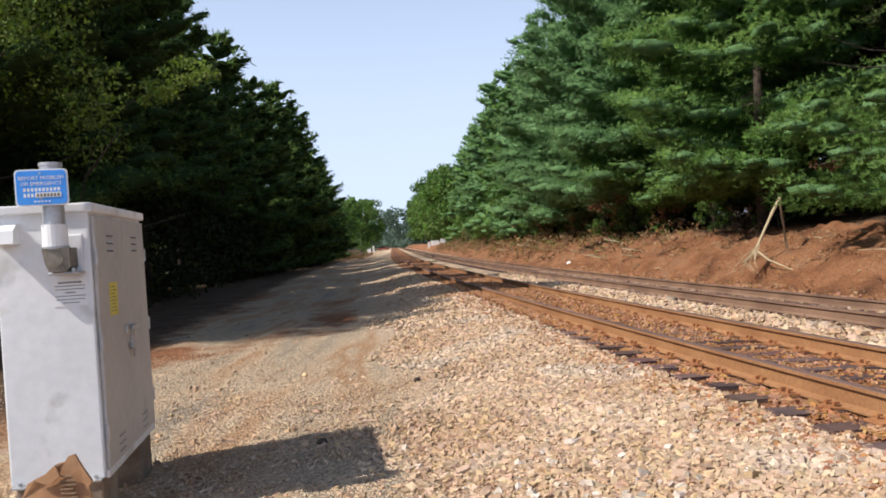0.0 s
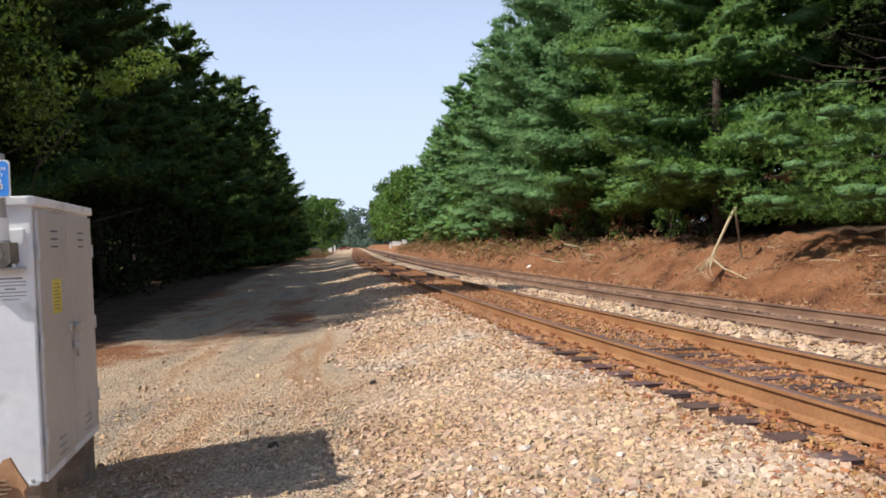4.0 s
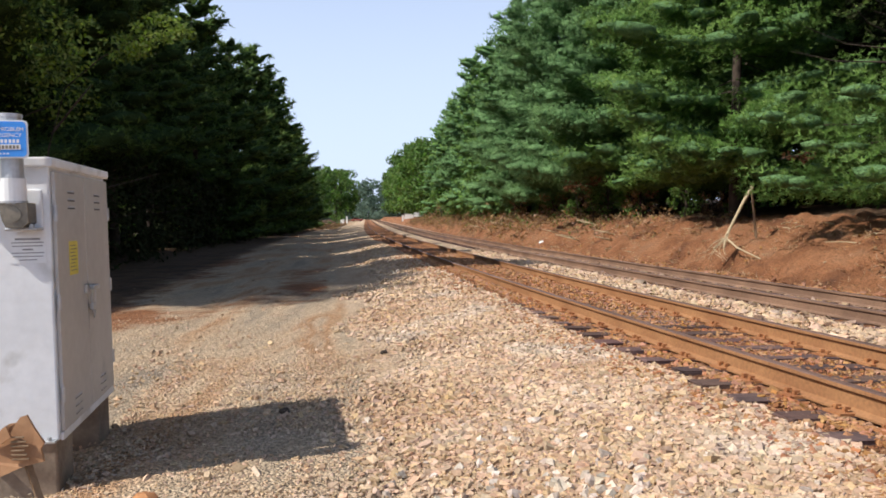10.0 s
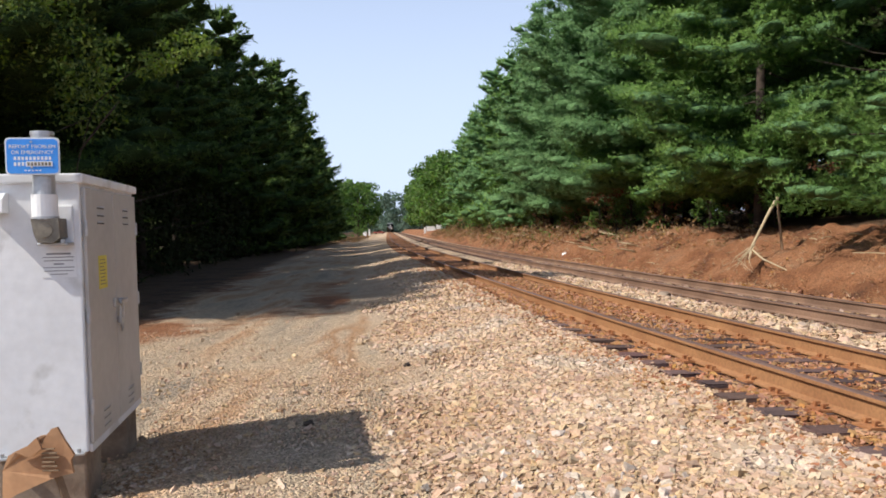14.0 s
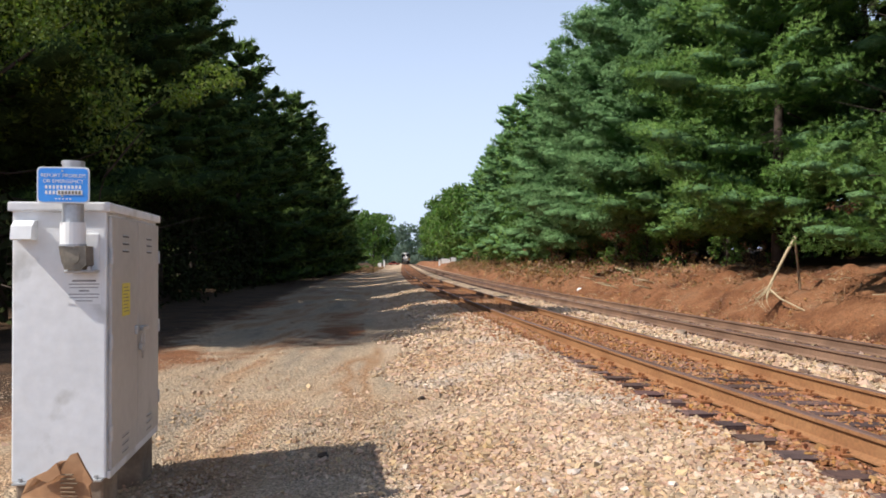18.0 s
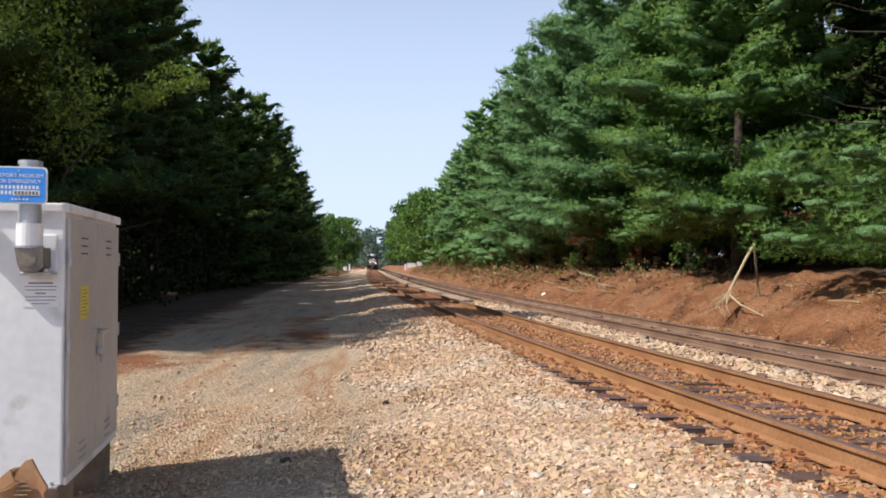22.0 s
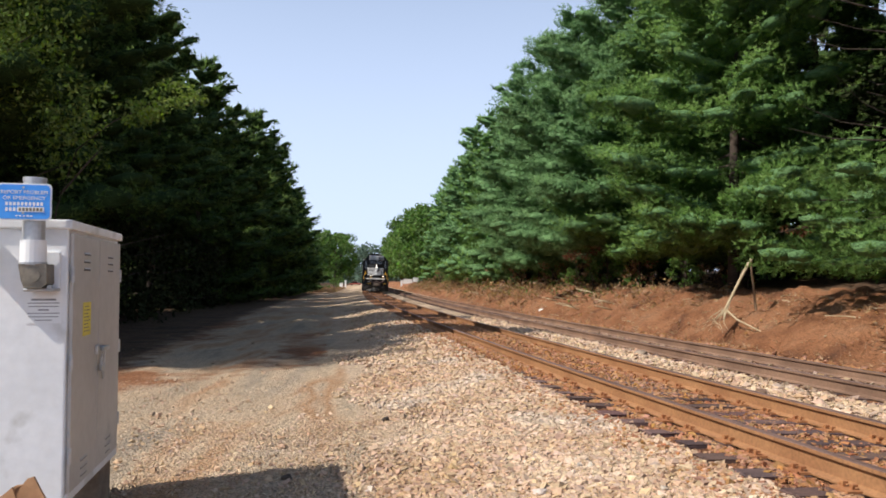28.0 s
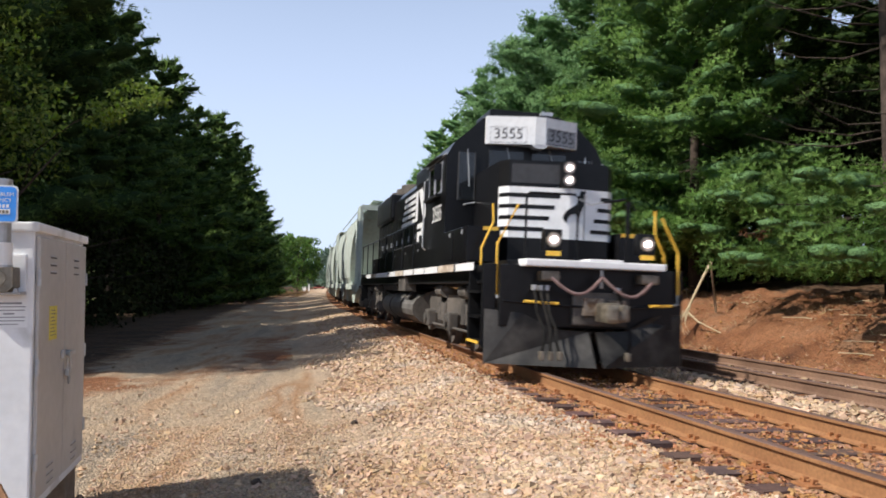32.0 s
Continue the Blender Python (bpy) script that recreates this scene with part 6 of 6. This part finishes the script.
    # coupler and hoses
    part("coupler_pocket", box(B(), -0.26, 0.60, -10.0, -9.9, 0.66, 1.14, 0.03), LOCO_GRIME, L)
    part("wear_plate", box(B(), -0.12, 0.19, -10.04, -9.99, 0.80, 1.06, 0.015), WEAR_PLATE, L, "worn tan steel plate")
    part("wear_plate", box(B(), 0.27, 0.53, -10.04, -9.99, 0.80, 1.04, 0.015), WEAR_PLATE, L, "worn tan steel plate")
    c = part("coupler", box(B(), 0.07, 0.29, -10.45, -9.95, 0.72, 1.0, 0.05), OLDMETAL, L, "rusty knuckle coupler")
    part("knuckle", box(B(), 0.0, 0.20, -10.58, -10.36, 0.72, 0.98, 0.06), OLDMETAL, c)
    part("guard_arm", box(B(), 0.24, 0.38, -10.50, -10.30, 0.74, 0.98, 0.05), OLDMETAL, c)
    part("uncoupling_lever", tube(B(), [(-1.3, -10.0, 0.98), (-0.5, -10.02, 0.94), (0.4, -10.02, 0.92), (1.3, -10.0, 0.98)], 0.018, 6), LOCO_BLACK, L)
    part("lever_grip", tube(B(), [(-1.0, -10.03, 0.985), (-0.5, -10.05, 0.965)], 0.024, 6), LOCO_YELLOW, L)
    part("lever_grip", tube(B(), [(0.9, -10.05, 0.97), (1.25, -10.03, 0.985)], 0.024, 6), LOCO_YELLOW, L)
    sag = lambda x0, x1, z0, z1, d: [(x0 + (x1 - x0) * q, -10.12 - 0.1 * math.sin(q * math.pi), z0 + (z1 - z0) * q - d * math.sin(q * math.pi)) for q in np.linspace(0, 1, 9)]
    part("cable", tube(B(), sag(-0.64, 0.12, 1.33, 1.36, 0.24), 0.024, 8), HOSE, L, "sagging jumper cable")
    part("cable", tube(B(), sag(0.12, 0.88, 1.36, 1.30, 0.24), 0.024, 8), HOSE, L, "sagging jumper cable")
    for x in (-0.64, 0.87):
        part("socket", box(B(), x - 0.14, x + 0.14, -10.10, -9.9, 1.28, 1.42, 0.03), OLDMETAL, L)
    part("cable_hook", rod(B(), (0.12, -10.1, 1.2), (0.12, -10.1, 1.49), 0.02, 6), STEEL, L)
    for k, x in enumerate((-0.84, -0.75, -0.66, 0.42)):
        part("air_hose", tube(B(), [(x, -10.0, 1.16), (x - 0.02, -10.12, 1.04), (x - 0.03 + 0.04 * (k % 2), -10.22, 0.84), (x + 0.04, -10.33, 0.6), (x + 0.02, -10.38, 0.44), (x + 0.04 * (k % 3), -10.36, 0.30)], 0.019, 8), HOSE_BLACK, L)
        part("glad_hand", box(B(), x + 0.04 * (k % 3) - 0.03, x + 0.04 * (k % 3) + 0.03, -10.40, -10.32, 0.20, 0.32, 0.015), OLDMETAL, L)
        part("angle_cock", box(B(), x - 0.03, x + 0.03, -10.03, -9.93, 1.14, 1.22, 0.01), STEEL, L)
    # below the deck
    tank = part("fuel_tank", prism(B(), [(1.34 * math.cos(q) * (abs(math.cos(q)) ** -0.35 if abs(math.cos(q)) > 0.05 else 1), 0.66 + 0.47 * math.sin(q)) for q in np.linspace(0.08, math.tau + 0.08, 25)[:-1]], -2.9, 2.6), TANK, L, "rounded dusty grey fuel tank")
    for y in (-2.92, -1.0, 0.9, 2.57):
        part("tank_band", prism(B(), [(1.36 * math.cos(q) * (abs(math.cos(q)) ** -0.35 if abs(math.cos(q)) > 0.05 else 1), 0.66 + 0.485 * math.sin(q)) for q in np.linspace(0.08, math.tau + 0.08, 25)[:-1]], y, y + 0.05), LOCO_GRIME, tank)
    for x in (-1.2, 1.2):
        part("air_reservoir", rod(B(), (x, -0.2, 1.2), (x, 2.4, 1.2), 0.16, 14), LOCO_GRIME, L, "long air reservoir")
        part("filler", box(B(), x - 0.12, x + 0.12, -1.3, -0.9, 1.1, 1.3, 0.02), RED, L)
        part("side_box", box(B(), min(x, x * 1.24), max(x, x * 1.24), -2.5, -1.5, 1.05, 1.42, 0.02), LOCO_GRIME, L)
    wheels = []
    for y in (-6.55, 5.7):
        wheels += loco_truck(L, y)
    part("rear_plate", box(B(), -1.4, 1.4, 8.35, 8.5, 0.6, 1.55, 0.02), LOCO_BLACK, L)
    part("rear_coupler", box(B(), -0.13, 0.13, 8.45, 9.0, 0.74, 1.06, 0.04), OLDMETAL, L)
    return L, wheels


def build_hopper():
    H = thing("hopper_car", "grey green covered hopper car with rounded sides and end ladders", "hopper car", group="hopper cars behind the locomotive")
    side = [(-1.36, 1.25), (-1.50, 1.55), (-1.57, 2.4), (-1.56, 3.2), (-1.44, 4.10), (-1.0, 4.58), (0, 4.72), (1.0, 4.58), (1.44, 4.10), (1.56, 3.2), (1.57, 2.4), (1.50, 1.55), (1.36, 1.25)]
    hull = prism(B(), side, -7.0, 7.0)
    for v in hull.verts:
        v.co.y -= math.copysign(max(0.0, 4.3 - v.co.z) * 0.95, v.co.y)
    part("body", hull, CAR_GREY, H, "dusty grey green rounded hopper body")
    for s in (-1, 1):
        part("end_post", box(B(), -1.46, -1.34, min(8.1 * s, 8.25 * s), max(8.1 * s, 8.25 * s), 1.1, 4.45), CAR_GREY, H)
        part("end_post", box(B(), 1.34, 1.46, min(8.1 * s, 8.25 * s), max(8.1 * s, 8.25 * s), 1.1, 4.45), CAR_GREY, H)
        for x in (-0.55, 0.55):
            part("end_ladder", rod(B(), (x, 8.2 * s, 1.1), (x, 8.2 * s, 4.45), 0.05, 6), CAR_GREY, H)
        for k in range(7):
            part("end_rung", rod(B(), (-0.55, 8.2 * s, 1.4 + k * 0.44), (0.55, 8.2 * s, 1.4 + k * 0.44), 0.025, 6), CAR_GREY, H)
        part("roof_rack", box(B(), -1.40, 1.40, min(7.3 * s, 8.25 * s), max(7.3 * s, 8.25 * s), 4.50, 4.56), CAR_GREY, H)
        part("top_beam", box(B(), -1.46, 1.46, min(8.1 * s, 8.25 * s), max(8.1 * s, 8.25 * s), 4.35, 4.5), CAR_GREY, H)
        part("end_platform", box(B(), -1.4, 1.4, min(6.7 * s, 8.4 * s), max(6.7 * s, 8.4 * s), 1.08, 1.16), LOCO_GRIME, H)
        for x in (-1.46, 1.46):
            part("ladder_rail", rod(B(), (x, 7.45 * s, 0.9), (x, 7.45 * s, 4.5), 0.06, 6), CAR_GREY, H)
            part("ladder_rail", rod(B(), (x, 8.12 * s, 0.9), (x, 8.12 * s, 4.5), 0.06, 6), CAR_GREY, H)
            for k in range(9):
                part("rung", rod(B(), (x, 7.45 * s, 1.0 + k * 0.42), (x, 8.12 * s, 1.0 + k * 0.42), 0.03, 6), CAR_GREY, H)
            part("brace", tube(B(), [(x, 8.2 * s, 1.2), (x, 6.7 * s, 3.9)], 0.06, 6), CAR_GREY, H)
        part("side_sill", box(B(), min(1.38 * s, 1.52 * s), max(1.38 * s, 1.52 * s), -8.3, 8.3, 1.0, 1.26, 0.01), CAR_GREY, H)
        part("roof_walk", box(B(), min(0.55 * s, 0.95 * s), max(0.55 * s, 0.95 * s), -8.0, 8.0, 4.76, 4.80), CAR_GREY, H)
        part("roof_rail", rod(B(), (1.30 * s, -6.7, 4.62), (1.30 * s, 6.7, 4.62), 0.03, 6), CAR_GREY, H)
        for y in (-4.4, -1.5, 1.5, 4.4):
            part("seam", prism(B(), [(1.50 * s, 1.5), (1.578 * s, 2.4), (1.568 * s, 3.2), (1.448 * s, 4.10), (1.40 * s, 4.0), (1.5 * s, 3.2), (1.5 * s, 2.4)], y, y + 0.05), CAR_GREY, H)
        for dy in (-6.4, 6.4):
            tr = part("truck_frame", prism(B(), [(dy - 1.2, 0.42), (dy - 1.0, 0.62), (dy - 0.5, 0.82), (dy + 0.5, 0.82), (dy + 1.0, 0.62), (dy + 1.2, 0.42), (dy + 0.9, 0.36), (dy + 0.4, 0.3), (dy - 0.4, 0.3), (dy - 0.9, 0.36)], min(0.98 * s, 1.14 * s), max(0.98 * s, 1.14 * s), "x"), LOCO_GRIME, H)
            for q in (-0.9, 0.9):
                part("wheel", rod(B(), (0.68 * s, dy + q, 0.46), (0.82 * s, dy + q, 0.46), 0.46, 28), LOCO_GRIME, tr)
        part("coupler", box(B(), -0.13, 0.13, min(8.2 * s, 8.9 * s), max(8.2 * s, 8.9 * s), 0.74, 1.04, 0.04), OLDMETAL, H)
    part("centre_sill", box(B(), -0.35, 0.35, -8.3, 8.3, 0.75, 1.1), LOCO_GRIME, H)
    for y in (-4.2, 0, 4.2):
        part("hopper_bay", prism(B(), [(y - 1.9, 1.3), (y + 1.9, 1.3), (y + 0.5, 0.42), (y - 0.5, 0.42)], -1.3, 1.3, "x"), CAR_GREY, H, "grey discharge bay")
        part("gate", box(B(), -0.7, 0.7, y - 0.45, y + 0.45, 0.3, 0.42, 0.01), LOCO_GRIME, H)
        part("hatch", box(B(), -0.4, 0.4, y - 1.6, y + 1.6, 4.69, 4.79, 0.02), CAR_GREY, H)
    for ob in H.children:
        for v in ob.data.vertices:
            v.co.z = v.co.z if v.co.z < 1.3 else 1.3 + (v.co.z - 1.3) * 0.945
    return H


loco, wheelsets = build_loco()
hopper = build_hopper()
hoppers = [hopper] + [copy_thing(hopper, Matrix.Identity(4)) for _ in range(4)]
FRONT_AT_END, SPEED = 10.1, 19.4


def ride(s, half):
    """The pose of a vehicle whose middle is at s along the line, borne at half a wheelbase before and behind."""
    a, b = [on_line(along(s + k * half), GAUGE / 2, -CANT / 2) for k in (-1, 1)]
    d = b - a
    yaw = math.degrees(math.atan2(-d.x, d.y))
    mid = (a + b) / 2
    return pose(mid.x, mid.y, mid.z, 0, 0, yaw) @ pose(0, 0, 0, 0, math.degrees(math.atan2(CANT, GAUGE)), 0)


def motions():
    times = [k * 1.0 for k in range(0, 28)] + [28 + k * 0.25 for k in range(0, 17)]
    for ob, mid, half in [(loco, 10.5, 6.55)] + [(h, 19.5 + 8.9 + 17.8 * i, 6.4) for i, h in enumerate(hoppers)]:
        walk(ob, [(t, ride(FRONT_AT_END + SPEED * (32.0 - t) + mid, half)) for t in times])
    step = 1 / 15
    for w, y in wheelsets:
        walk(w, [(k * step, pose(0, y, 0.51, math.degrees(SPEED * k * step / 0.51) % 360)) for k in range(481)])


motions()
